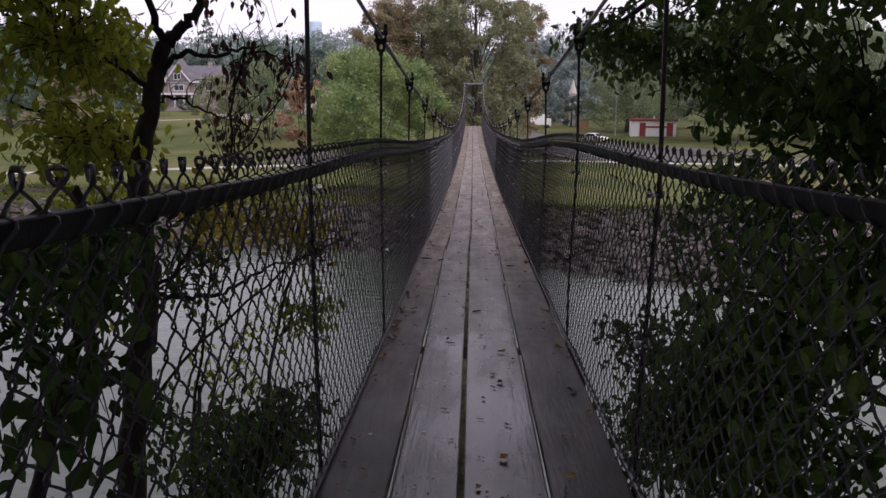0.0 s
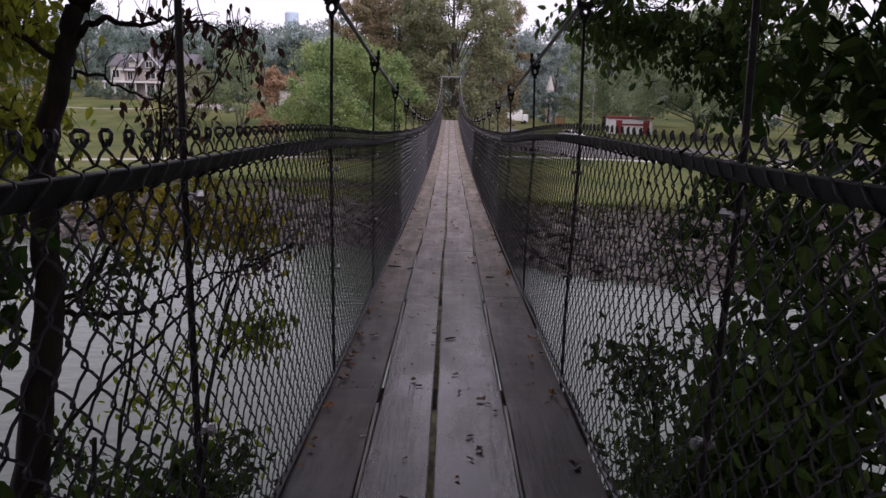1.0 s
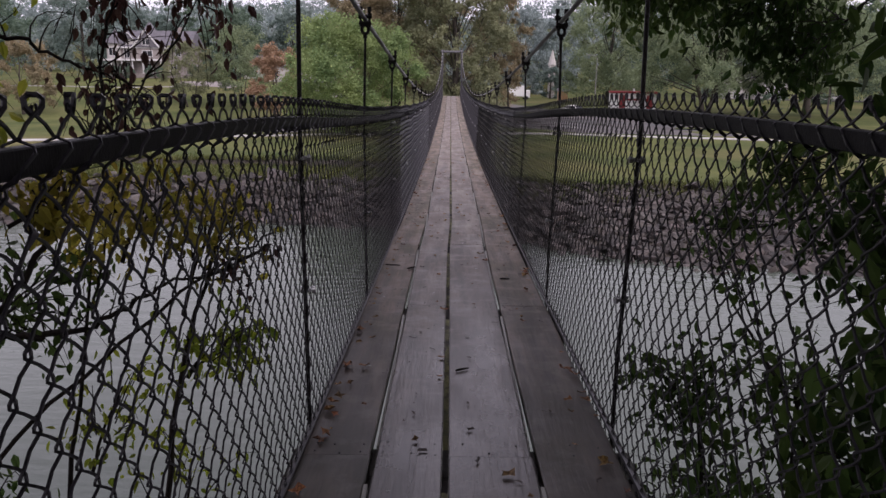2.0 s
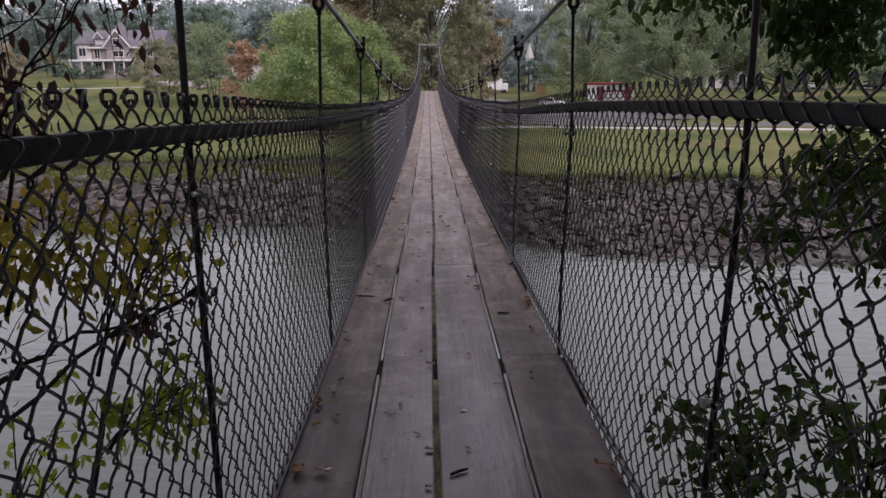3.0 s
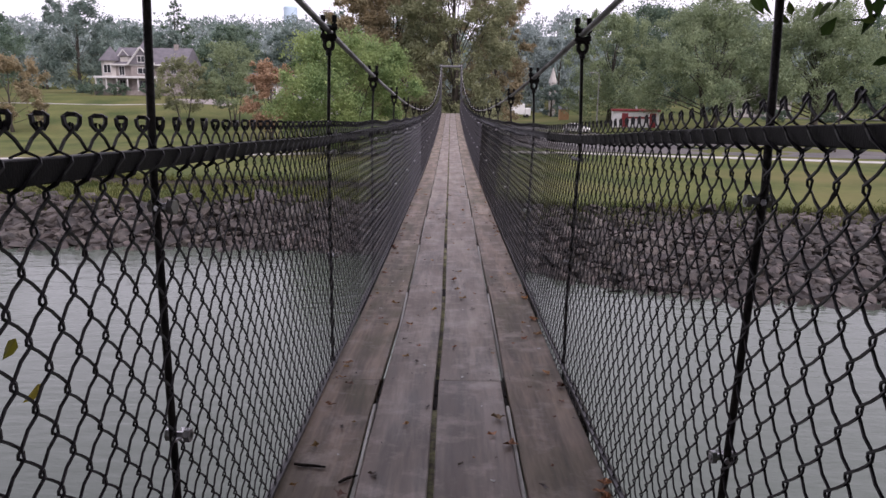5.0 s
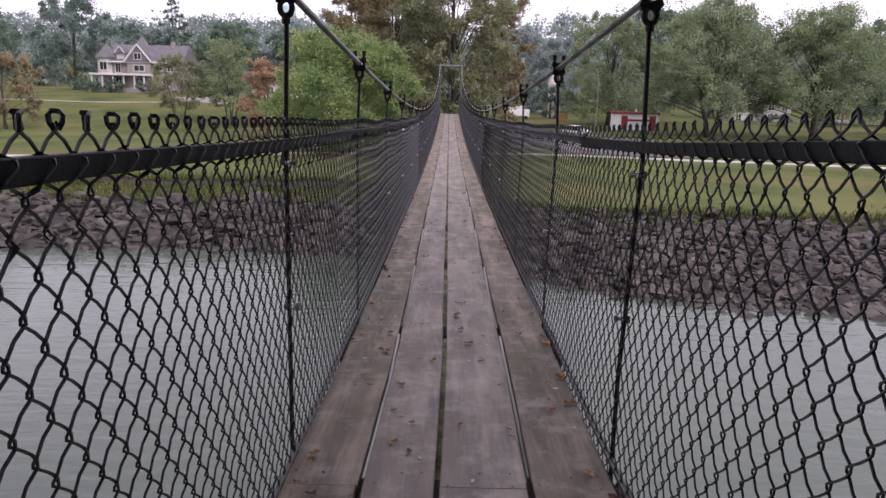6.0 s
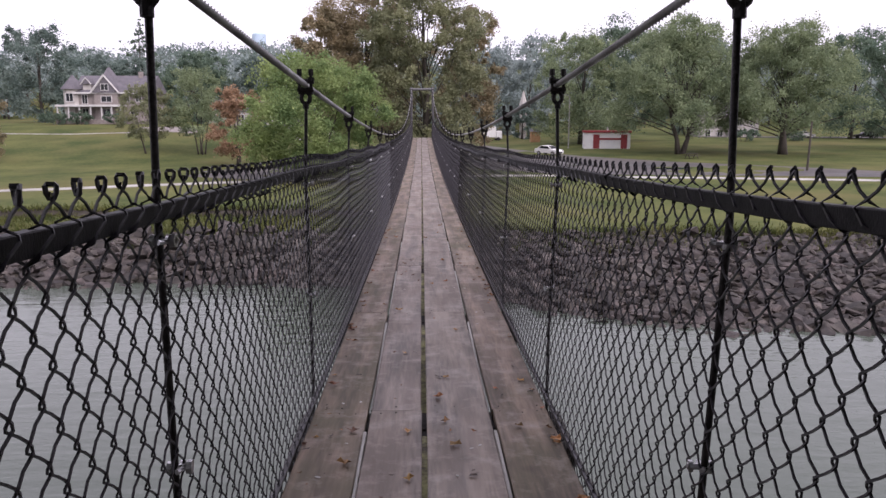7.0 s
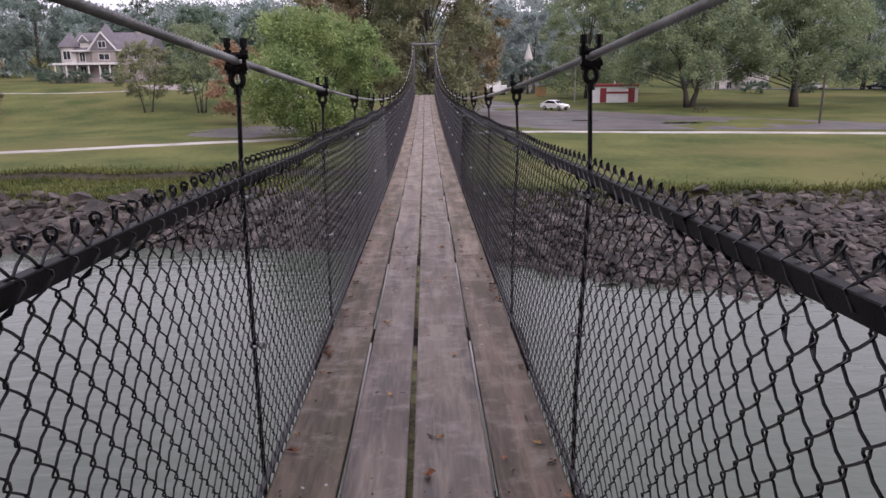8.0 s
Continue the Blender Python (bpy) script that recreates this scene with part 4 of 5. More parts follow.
sprays("bank_tree", "slender dark-barked tree with yellow-green leaves beside the bridge", "tree",
       [([(-2.45, 4.8, -4.4), (-2.40, 4.9, -2.4), (-2.34, 5.0, -0.92), (-2.29, 5.1, -0.2), (-2.27, 5.3, 0.42), (-2.35, 5.5, 0.95), (-2.38, 5.6, 1.31), (-2.32, 5.7, 1.66), (-2.30, 5.8, 1.93), (-2.22, 5.8, 2.16)], 0.105, 0.055),
        ([(-2.22, 5.8, 2.16), (-2.07, 5.8, 2.29), (-1.95, 5.85, 2.50), (-1.85, 5.9, 3.2)], 0.05, 0.02),
        ([(-2.22, 5.8, 2.16), (-2.26, 5.7, 2.40), (-2.5, 5.6, 3.2)], 0.035, 0.015),
        ([(-2.24, 5.8, 2.00), (-2.10, 5.9, 2.10), (-1.92, 6.0, 2.09), (-1.70, 6.2, 2.15), (-1.45, 6.4, 2.05)], 0.024, 0.006),
        ([(-2.27, 5.33, 0.42), (-2.07, 5.5, 0.35), (-1.94, 5.7, 0.31), (-1.75, 5.9, 0.37), (-1.62, 6.1, 0.46), (-1.38, 6.4, 0.41)], 0.022, 0.006),
        ([(-2.22, 5.35, 0.45), (-2.02, 5.5, 0.68), (-1.93, 5.7, 1.02), (-1.84, 5.9, 1.25), (-1.83, 6.1, 1.8), (-1.75, 6.2, 2.2)], 0.018, 0.005),
        ([(-2.31, 5.75, 1.72), (-2.19, 5.85, 1.78), (-2.02, 6.0, 1.68), (-1.78, 6.1, 1.62)], 0.014, 0.005),
        ([(-2.36, 5.6, 1.2), (-2.6, 5.3, 1.55), (-2.9, 5.0, 1.75)], 0.022, 0.008),
        ([(-2.34, 5.75, 1.85), (-2.7, 5.5, 2.15), (-3.0, 5.2, 2.3)], 0.022, 0.008),
        ([(-1.84, 5.9, 1.25), (-1.65, 6.0, 1.5), (-1.45, 6.2, 1.85)], 0.009, 0.004)],
       [((-2.5, 5.7, 2.1), (-2.85, 6.0, 2.15), (0.50, 0.7, 0.50), 64, 13, 0.085, L_NEAR, 0.6),
        ((-2.5, 5.6, 1.5), (-2.80, 6.0, 1.45), (0.42, 0.6, 0.35), 40, 12, 0.085, L_NEAR, 0.6),
        ((-2.5, 5.4, 1.0), (-2.85, 5.6, 0.85), (0.45, 0.6, 0.35), 34, 11, 0.085, L_NEAR, 0.6),
        ((-2.5, 5.4, 2.1), (-2.55, 4.9, 2.15), (0.50, 0.7, 0.50), 70, 13, 0.085, L_NEAR, 0.6),
        ((-2.4, 5.5, 1.5), (-2.45, 4.9, 1.55), (0.42, 0.6, 0.32), 36, 11, 0.085, L_NEAR, 0.6),
        ((-2.5, 5.6, 2.9), (-2.7, 5.2, 3.0), (0.8, 0.9, 0.5), 34, 12, 0.085, L_NEAR, 0.5),
        ((-1.45, 6.4, 2.05), (-1.45, 6.5, 1.98), (0.32, 0.5, 0.35), 22, 5, 0.070, L_BROWN, 1.6),
        ((-1.75, 6.2, 2.15), (-1.80, 6.2, 1.95), (0.30, 0.4, 0.45), 22, 5, 0.070, L_BROWN, 1.6),
        ((-1.85, 5.9, 2.6), (-1.7, 6.0, 2.65), (0.45, 0.7, 0.35), 20, 4, 0.075, L_BROWN, 1.6),
        ((-1.80, 6.1, 1.6), (-1.72, 6.1, 1.55), (0.28, 0.35, 0.28), 16, 4, 0.06, L_BROWN, 1.4),
        ((-2.1, 5.5, 0.9), (-1.95, 5.7, 0.98), (0.36, 0.4, 0.32), 22, 9, 0.08, L_YELLOW, 0.8),
        ((-1.8, 6.0, 0.6), (-1.62, 6.2, 0.95), (0.32, 0.5, 0.30), 20, 9, 0.070, L_YELLOW, 0.8),
        ((-2.4, 5.3, 0.3), (-2.7, 5.2, 0.55), (0.40, 0.45, 0.40), 26, 10, 0.080, L_NEAR, 0.8),
        ((-2.3, 5.3, 0.4), (-2.3, 6.0, 0.45), (0.5, 0.5, 0.5), 34, 8, 0.07, L_BUSH, 0.8),
        ((-2.3, 5.1, -0.5), (-2.1, 5.2, -0.4), (0.5, 0.6, 0.4), 16, 9, 0.075, L_BUSH, 0.8)], 101)
sprays("bank_tree", "thin leaning tree stem with dark leaves beside the bridge", "tree",
       [([(-3.3, 4.8, -4.2), (-3.1, 4.9, -1.6), (-2.95, 5.0, -0.72), (-2.76, 5.05, -0.04), (-2.61, 5.15, 0.32), (-2.53, 5.25, 0.65), (-2.60, 5.1, 1.2)], 0.07, 0.03),
        ([(-2.61, 5.15, 0.32), (-2.3, 4.6, 0.75), (-1.95, 4.0, 0.95), (-1.6, 3.4, 1.0)], 0.02, 0.006)],
       [((-2.0, 4.1, 0.9), (-1.75, 3.6, 1.0), (0.30, 0.5, 0.22), 20, 9, 0.115, L_DARK, 0.6),
        ((-2.2, 4.4, 0.8), (-2.2, 4.2, 0.95), (0.45, 0.5, 0.28), 40, 10, 0.11, L_DARK, 0.6),
        ((-2.9, 4.9, 0.2), (-2.75, 4.6, 0.35), (0.40, 0.5, 0.4), 22, 10, 0.095, L_DARK, 0.6),
        ((-2.0, 4.0, 0.8), (-1.55, 3.0, 0.55), (0.22, 0.35, 0.30), 16, 7, 0.125, L_DARK, 0.6),
        ((-2.9, 4.6, -1.0), (-2.4, 4.4, -0.9), (0.5, 0.6, 0.4), 18, 10, 0.10, L_DARK, 0.6)], 102)
sprays("bank_shrub", "leafy dark green shrub growing against the bridge side", "shrub",
       [([(-1.2, 3.4, -3.2), (-1.15, 3.5, -1.2), (-1.1, 3.6, 0.0)], 0.03, 0.012), ([(-1.3, 3.6, -3.2), (-1.5, 3.9, -0.8), (-1.5, 4.2, 0.2)], 0.025, 0.01)],
       [((-1.15, 3.6, -0.2), (-0.95, 4.0, 0.10), (0.25, 0.6, 0.30), 36, 11, 0.075, L_BUSH, 0.6),
        ((-1.15, 3.5, -0.6), (-1.1, 3.7, 0.1), (0.32, 0.7, 0.30), 42, 11, 0.07, L_BUSH, 0.6),
        ((-1.4, 3.9, -0.8), (-1.4, 4.1, -0.2), (0.45, 0.8, 0.40), 28, 11, 0.075, L_BUSH, 0.6)], 103)
sprays("yellowing_shrub", "sparse shrub with turning yellow-green leaves above the water", "shrub",
       [([(-1.9, 6.0, -4.5), (-1.8, 6.1, -1.8), (-1.6, 6.3, 0.0), (-1.3, 6.6, 0.9)], 0.028, 0.008),
        ([(-2.3, 5.9, -4.5), (-2.4, 6.2, -1.5), (-2.2, 6.5, 0.6)], 0.028, 0.008),
        ([(-2.6, 4.7, -1.0), (-2.0, 5.2, -0.05), (-1.27, 5.75, 0.60), (-0.97, 6.0, 0.78)], 0.014, 0.005)],
       [((-1.6, 6.4, -0.2), (-1.36, 6.75, -0.08), (0.22, 0.3, 0.22), 14, 9, 0.074, L_NEAR, 0.8),
        ((-1.6, 6.3, 0.2), (-1.45, 6.5, 0.75), (0.40, 0.6, 0.35), 23, 9, 0.075, L_YELLOW, 0.8),
        ((-2.2, 6.4, 0.2), (-2.1, 6.5, 0.75), (0.5, 0.6, 0.4), 23, 9, 0.075, L_YELLOW, 0.8),
        ((-1.6, 6.3, -0.2), (-1.5, 6.4, 0.0), (0.5, 0.6, 0.4), 14, 9, 0.072, L_NEAR, 0.8),
        ((-2.2, 6.2, -0.8), (-2.1, 6.5, -0.35), (0.6, 0.6, 0.45), 16, 9, 0.072, L_NEAR, 0.8),
        ((-1.8, 6.2, -1.5), (-1.7, 6.5, -0.9), (0.6, 0.7, 0.4), 12, 9, 0.072, L_NEAR, 0.8),
        ((-2.0, 6.4, 0.8), (-1.95, 6.6, 1.55), (0.45, 0.5, 0.35), 14, 4, 0.07, L_BROWN, 1.4),
        ((-1.27, 5.75, 0.60), (-1.12, 5.85, 0.66), (0.05, 0.06, 0.06), 5, 7, 0.05, L_BROWN, 1.0),
        ((-1.12, 5.85, 0.66), (-0.98, 5.98, 0.72), (0.05, 0.06, 0.05), 4, 4, 0.045, L_BROWN, 1.0)], 104)
sprays("overhanging_tree", "dense dark green tree overhanging the bridge", "tree",
       [([(3.6, 4.0, -4.4), (3.3, 4.1, -1.0), (3.0, 4.3, 1.5), (2.9, 4.6, 3.2)], 0.16, 0.09),
        ([(3.0, 4.3, 1.5), (2.5, 5.2, 2.4), (1.9, 6.8, 2.75), (1.5, 8.0, 2.55), (1.2, 9.0, 2.35)], 0.06, 0.010),
        ([(2.95, 4.5, 2.4), (2.7, 5.6, 2.7), (2.6, 7.0, 2.6), (2.7, 8.8, 2.2)], 0.05, 0.010),
        # this bough and the first three sprays are added above view for shade
        ([(2.9, 4.6, 3.2), (2.2, 5.4, 4.2), (1.0, 6.6, 4.7), (-0.4, 7.8, 4.8), (-1.4, 9.0, 4.6)], 0.08, 0.012),
        ([(3.2, 4.1, -0.5), (2.2, 4.3, 0.2), (1.5, 4.6, 0.6)], 0.04, 0.012)],
       [((1.0, 6.6, 4.7), (0.6, 6.0, 4.3), (1.7, 1.4, 0.6), 90, 14, 0.12, L_DARK, 0.7),
        ((-0.2, 7.6, 4.8), (-0.2, 7.8, 4.6), (1.6, 1.3, 0.5), 80, 14, 0.12, L_DARK, 0.7),
        ((0.6, 7.0, 4.8), (0.4, 9.4, 4.9), (1.5, 1.0, 0.5), 60, 13, 0.12, L_DARK, 0.7),
        ((1.6, 4.2, -0.2), (1.08, 4.1, 0.05), (0.28, 0.6, 0.35), 38, 12, 0.075, L_BUSH, 0.6),
        ((2.6, 4.6, 1.6), (1.75, 4.3, 1.75), (0.75, 0.8, 0.7), 67, 14, 0.103, L_DARK, 0.7),
        ((2.8, 4.6, 2.4), (2.0, 4.6, 2.7), (1.1, 1.0, 0.6), 75, 14, 0.103, L_BUSH, 0.7),
        ((2.6, 4.3, 0.6), (1.75, 4.0, 0.75), (0.75, 0.8, 0.6), 66, 13, 0.118, L_BUSH, 0.7),
        ((2.6, 4.3, 0.0), (1.8, 4.2, -0.2), (0.85, 0.9, 0.6), 36, 13, 0.112, L_BUSH, 0.7),
        ((3.0, 4.2, -0.8), (2.2, 4.4, -1.1), (1.0, 0.9, 0.6), 24, 12, 0.112, L_DARK, 0.7),
        ((1.9, 4.3, 0.2), (1.22, 3.9, 0.25), (0.30, 0.7, 0.6), 59, 13, 0.106, L_BUSH, 0.7),
        ((2.0, 4.3, -0.2), (1.30, 3.7, -0.5), (0.40, 0.8, 0.5), 37, 13, 0.106, L_BUSH, 0.7),
        ((2.2, 4.4, 0.2), (1.75, 4.7, 0.1), (0.45, 0.6, 0.7), 54, 14, 0.106, L_DARK, 0.7),
        ((2.9, 4.6, 1.5), (3.0, 4.9, 1.2), (0.8, 0.9, 1.0), 94, 14, 0.118, L_DARK, 0.7),
        ((1.6, 7.0, 2.7), (1.25, 8.5, 2.36), (0.50, 0.7, 0.26), 27, 12, 0.097, L_BUSH, 0.9),
        ((2.0, 7.0, 2.6), (1.75, 8.6, 2.30), (0.6, 0.8, 0.35), 50, 13, 0.097, L_BUSH, 0.9),
        ((2.5, 6.8, 2.6), (2.6, 8.7, 2.15), (0.6, 0.7, 0.45), 59, 13, 0.097, L_DARK, 0.9),
        ((2.6, 6.8, 2.2), (3.0, 8.8, 1.75), (0.6, 0.6, 0.4), 42, 12, 0.097, L_DARK, 0.9),
        ((2.2, 5.6, 2.6), (1.8, 6.8, 2.75), (0.8, 0.9, 0.4), 44, 13, 0.103, L_BUSH, 0.8),
        ((2.5, 6.4, 2.7), (2.6, 7.6, 2.6), (0.8, 0.9, 0.4), 42, 13, 0.103, L_BUSH, 0.8),
        ((2.5, 6.0, 1.4), (2.35, 7.3, 0.85), (0.50, 0.5, 0.42), 39, 11, 0.094, L_BUSH, 0.8),
        ((2.4, 6.8, 0.8), (1.85, 7.5, 0.52), (0.16, 0.25, 0.18), 9, 8, 0.088, L_BUSH, 0.6),
        ((2.3, 5.6, 1.2), (2.5, 6.4, 0.7), (0.45, 0.6, 0.5), 36, 11, 0.106, L_DARK, 0.8)], 105)
sprays("leafy_bush", "green bush with small leaves rising beside the deck", "shrub",
       [([(1.8, 6.2, -4.6), (1.7, 6.3, -1.8), (1.55, 6.4, -0.3)], 0.03, 0.012), ([(2.2, 6.0, -4.6), (2.3, 6.1, -1.6), (2.1, 6.3, -0.2)], 0.03, 0.012)],
       [((1.6, 6.3, -0.8), (1.45, 6.3, -0.2), (0.5, 0.7, 0.32), 46, 7, 0.088, L_BUSH, 0.3),
        ((2.1, 6.2, -0.9), (2.1, 6.3, -0.1), (0.5, 0.7, 0.35), 43, 7, 0.088, L_BUSH, 0.3),
        ((1.8, 6.2, -1.4), (1.8, 6.1, -0.8), (0.8, 0.8, 0.4), 46, 7, 0.088, L_BUSH, 0.3),
        ((1.5, 6.0, -1.2), (1.3, 5.4, -0.5), (0.4, 0.7, 0.4), 31, 7, 0.088, L_BUSH, 0.3),
        ((2.1, 6.3, -0.3), (1.9, 7.3, 0.45), (0.22, 0.3, 0.22), 10, 5, 0.085, L_BUSH, 0.3)], 106)


# ---------------- buildings and vehicles across the river ----------------
def gable_roof(parent, x0, x1, y0, y1, z0, rise, mat, over=0.4, along="x", name="roof"):
    bm = bmesh.new()
    x0, x1, y0, y1 = x0 - over, x1 + over, y0 - over, y1 + over
    if along == "x":
        ym = (y0 + y1) / 2
        top = [(x0, ym, z0 + rise), (x1, ym, z0 + rise)]
        vs = [(x0, y0, z0), (x1, y0, z0), (x1, y1, z0), (x0, y1, z0)] + top
        fs = [(0, 1, 5, 4), (2, 3, 4, 5), (1, 2, 5), (3, 0, 4), (3, 2, 1, 0)]
    else:
        xm = (x0 + x1) / 2
        vs = [(x0, y0, z0), (x1, y0, z0), (x1, y1, z0), (x0, y1, z0), (xm, y0, z0 + rise), (xm, y1, z0 + rise)]
        fs = [(0, 1, 4), (2, 3, 5), (1, 2, 5, 4), (3, 0, 4, 5), (3, 2, 1, 0)]
    q = [bm.verts.new(p) for p in vs]
    for t in fs:
        bm.faces.new([q[i] for i in t])
    return part(name, bm, mat, parent)


def window(parent, x, y, z, w, h):
    fr = part("window", box_bm([(x - w / 2 - 0.12, x - w / 2, y - 0.10, y, z - h / 2 - 0.12, z + h / 2 + 0.12), (x + w / 2, x + w / 2 + 0.12, y - 0.10, y, z - h / 2 - 0.12, z + h / 2 + 0.12),
                                (x - w / 2, x + w / 2, y - 0.10, y, z + h / 2, z + h / 2 + 0.12), (x - w / 2, x + w / 2, y - 0.10, y, z - h / 2 - 0.12, z - h / 2),
                                (x - 0.04, x + 0.04, y - 0.08, y, z - h / 2, z + h / 2)]), M_TRIM, parent)
    part("pane", box_bm([(x - w / 2, x + w / 2, y - 0.05, y - 0.02, z - h / 2, z + h / 2)]), M_GLASS, fr)


def house():
    th = tagged(new("house"), "large pale stone house with a grey gabled roof and white trim", "house")
    th.matrix_basis = pose(-58.6, 149, ground_z(-57.5, 149) + 0.3) @ Matrix.Diagonal((0.83, 0.83, 0.83, 1))
    part("wall", box_bm([(-6.5, 9.5, 0, 10, 0, 6.4)]), M_STONE, th)
    gable_roof(th, -6.5, 9.5, 0, 10, 6.4, 4.0, M_SLATE, 0.7)
    # cross gable with white bargeboards
    part("wall", box_bm([(-2.2, 3.0, -1.0, 1, 0, 6.4)]), M_STONE, th)
    gable_roof(th, -2.2, 3.0, -1.0, 5, 6.4, 3.7, M_SLATE, 0.4, "y", "gable")
    for s in (-1, 1):
        v, f = tube([(0.4 + s * 3.1, -1.55, 6.4), (0.4, -1.55, 10.2)], 0.22, 4)
        link_mesh("bargeboard", v, f, M_TRIM, th)
    part("eave", box_bm([(-6.9, 9.8, -1.2, -0.75, 6.15, 6.5)], 0.03), M_TRIM, th)
    v, f = tube([(-0.6, 4.2, 8.6), (-0.6, 4.2, 12.2)], [3.6, 0.3], 4)
    link_mesh("peaked_roof", v, f, M_SLATE, th)
    # dormer
    part("dormer", box_bm([(-5.0, -3.2, 0.2, 3, 6.4, 8.3)]), M_WALL, th)
    gable_roof(th, -5.0, -3.2, 0.0, 3, 8.3, 1.3, M_SLATE, 0.25, "y", "dormer_roof")
    for s in (-1, 1):
        v, f = tube([(-4.1 + s * 1.2, -0.3, 8.25), (-4.1, -0.3, 9.7)], 0.12, 4)
        link_mesh("bargeboard", v, f, M_TRIM, th)
    # corner turret
    v, f = tube([(-7.6, 1.2, 0), (-7.6, 1.2, 7.2)], [2.1, 2.1], 8)
    link_mesh("turret", v, f, M_WALL, th, "pale siding corner turret")
    v, f = tube([(-7.6, 1.2, 7.2), (-7.6, 1.2, 10.4)], [2.7, 0.05], 8)
    link_mesh("turret_roof", v, f, M_SLATE, th)
    # porch
    part("porch_roof", box_bm([(-10.0, 4.5, -3.2, 0.0, 3.3, 3.75)], 0.05), M_TRIM, th, "white porch eave")
    for x in (-9.6, -7.2, -4.8, -2.4, 0.0, 2.2, 4.2):
        part("porch_post", box_bm([(x - 0.12, x + 0.12, -3.0, -2.76, 0.3, 3.3)], 0.02), M_TRIM, th)
    part("porch_floor", box_bm([(-10.0, 9.5, -3.2, 0.0, -1.5, 0.5)], 0.03), M_STONE, th)
    for x, z, w, h in ((-7.6, 5.4, 1.5, 1.7),):
        window(th, x, -0.95, z, w, h)
    for x, z, w, h in ((-4.7, 5.0, 1.1, 1.9), (4.6, 5.2, 1.2, 1.5), (7.2, 5.2, 1.2, 1.5), (6.0, 2.0, 1.4, 1.6), (-4.7, 2.0, 1.2, 1.8)):
        window(th, x, -0.01, z, w, h)
    for x, z, w, h in ((0.4, 7.6, 1.5, 1.3), (0.5, 5.0, 2.2, 1.2), (0.4, 2.0, 1.6, 1.6)):
        window(th, x, -1.01 - (0.35 if z > 7 else 0), z, w, h)
    part("chimney", box_bm([(6.0, 6.9, 4.2, 5.0, 8.5, 11.2)], 0.04), M_STONE, th)
    return th


house()


def white_house():
    th = tagged(new("house"), "white clapboard house with a steep gable behind trees", "house")
    th.matrix_basis = pose(71.5, 178, ground_z(71.5, 178) - 0.6)
    part("wall", box_bm([(-7, 3, 0, 9, 0, 5.2)]), M_WALL, th)
    gable_roof(th, -7, 3, 0, 9, 5.2, 3.0, M_SLATE, 0.5)
    part("wall", box_bm([(-0.5, 5.5, -2, 6, 0, 5.4)]), M_WALL, th)
    part("gable_wall", box_bm([(1.0, 4.0, -1.98, 4, 5.4, 7.0)]), M_WALL, th)
    gable_roof(th, -0.5, 5.5, -2, 6, 5.4, 4.2, M_SLATE, 0.4, "y", "gable")
    for x, z in ((1.0, 3.8), (4.0, 3.8), (1.0, 1.4), (4.0, 1.4)):
        window(th, x, -2.01, z, 1.1, 1.5)
    for x, z in ((-5.4, 3.6), (-2.6, 3.6), (-5.4, 1.3), (-2.6, 1.3)):
        window(th, x, -0.01, z, 1.1, 1.4)


white_house()


def small_house(x, y, w, mat, label):
    th = tagged(new("house"), label, "house")
    th.matrix_basis = pose(x, y, ground_z(x, y) - 0.1)
    part("wall", box_bm([(-w / 2, w / 2, 0, 8, 0, 3.2)]), mat, th)
    gable_roof(th, -w / 2, w / 2, 0, 8, 3.2, 2.2, M_SLATE, 0.5)
    for k in range(3):
        window(th, -w / 2 + w * (k + 0.5) / 3, -0.01, 1.7, 1.2, 1.3)


small_house(-36, 158, 13, M_WALL, "low pale house half hidden behind lawn trees")
small_house(-22, 150, 9, M_WALL, "low white house half hidden behind lawn trees")

shed = tagged(new("concession_shed"), "low white shed with dark red trim and a flat roof", "shed")
shed.matrix_basis = pose(32.8, 138, ground_z(32.8, 138) - 0.05, 0, 0, -8)
part("wall", box_bm([(-4.0, 4.0, 0, 4, 0, 2.85)], 0.02), M_WHITE, shed)
part("roof", box_bm([(-4.15, 4.15, -0.25, 4.2, 2.85, 3.2)], 0.04), M_RED, shed, "dark red flat roof edge")
for x in (-1.9, 2.9):
    part("shutter", box_bm([(x - 0.55, x + 0.55, -0.08, 0.0, 0.1, 2.55)], 0.02), M_RED, shed, "dark red upright panel")
part("trim", box_bm([(-1.35, 2.35, -0.07, 0.0, 1.6, 1.95)], 0.02), M_RED, shed)
v, f = tube([(0.2, 2, 3.2), (0.2, 2, 3.8)], 0.14, 8)
link_mesh("vent_pipe", v, f, M_WHITE, shed)


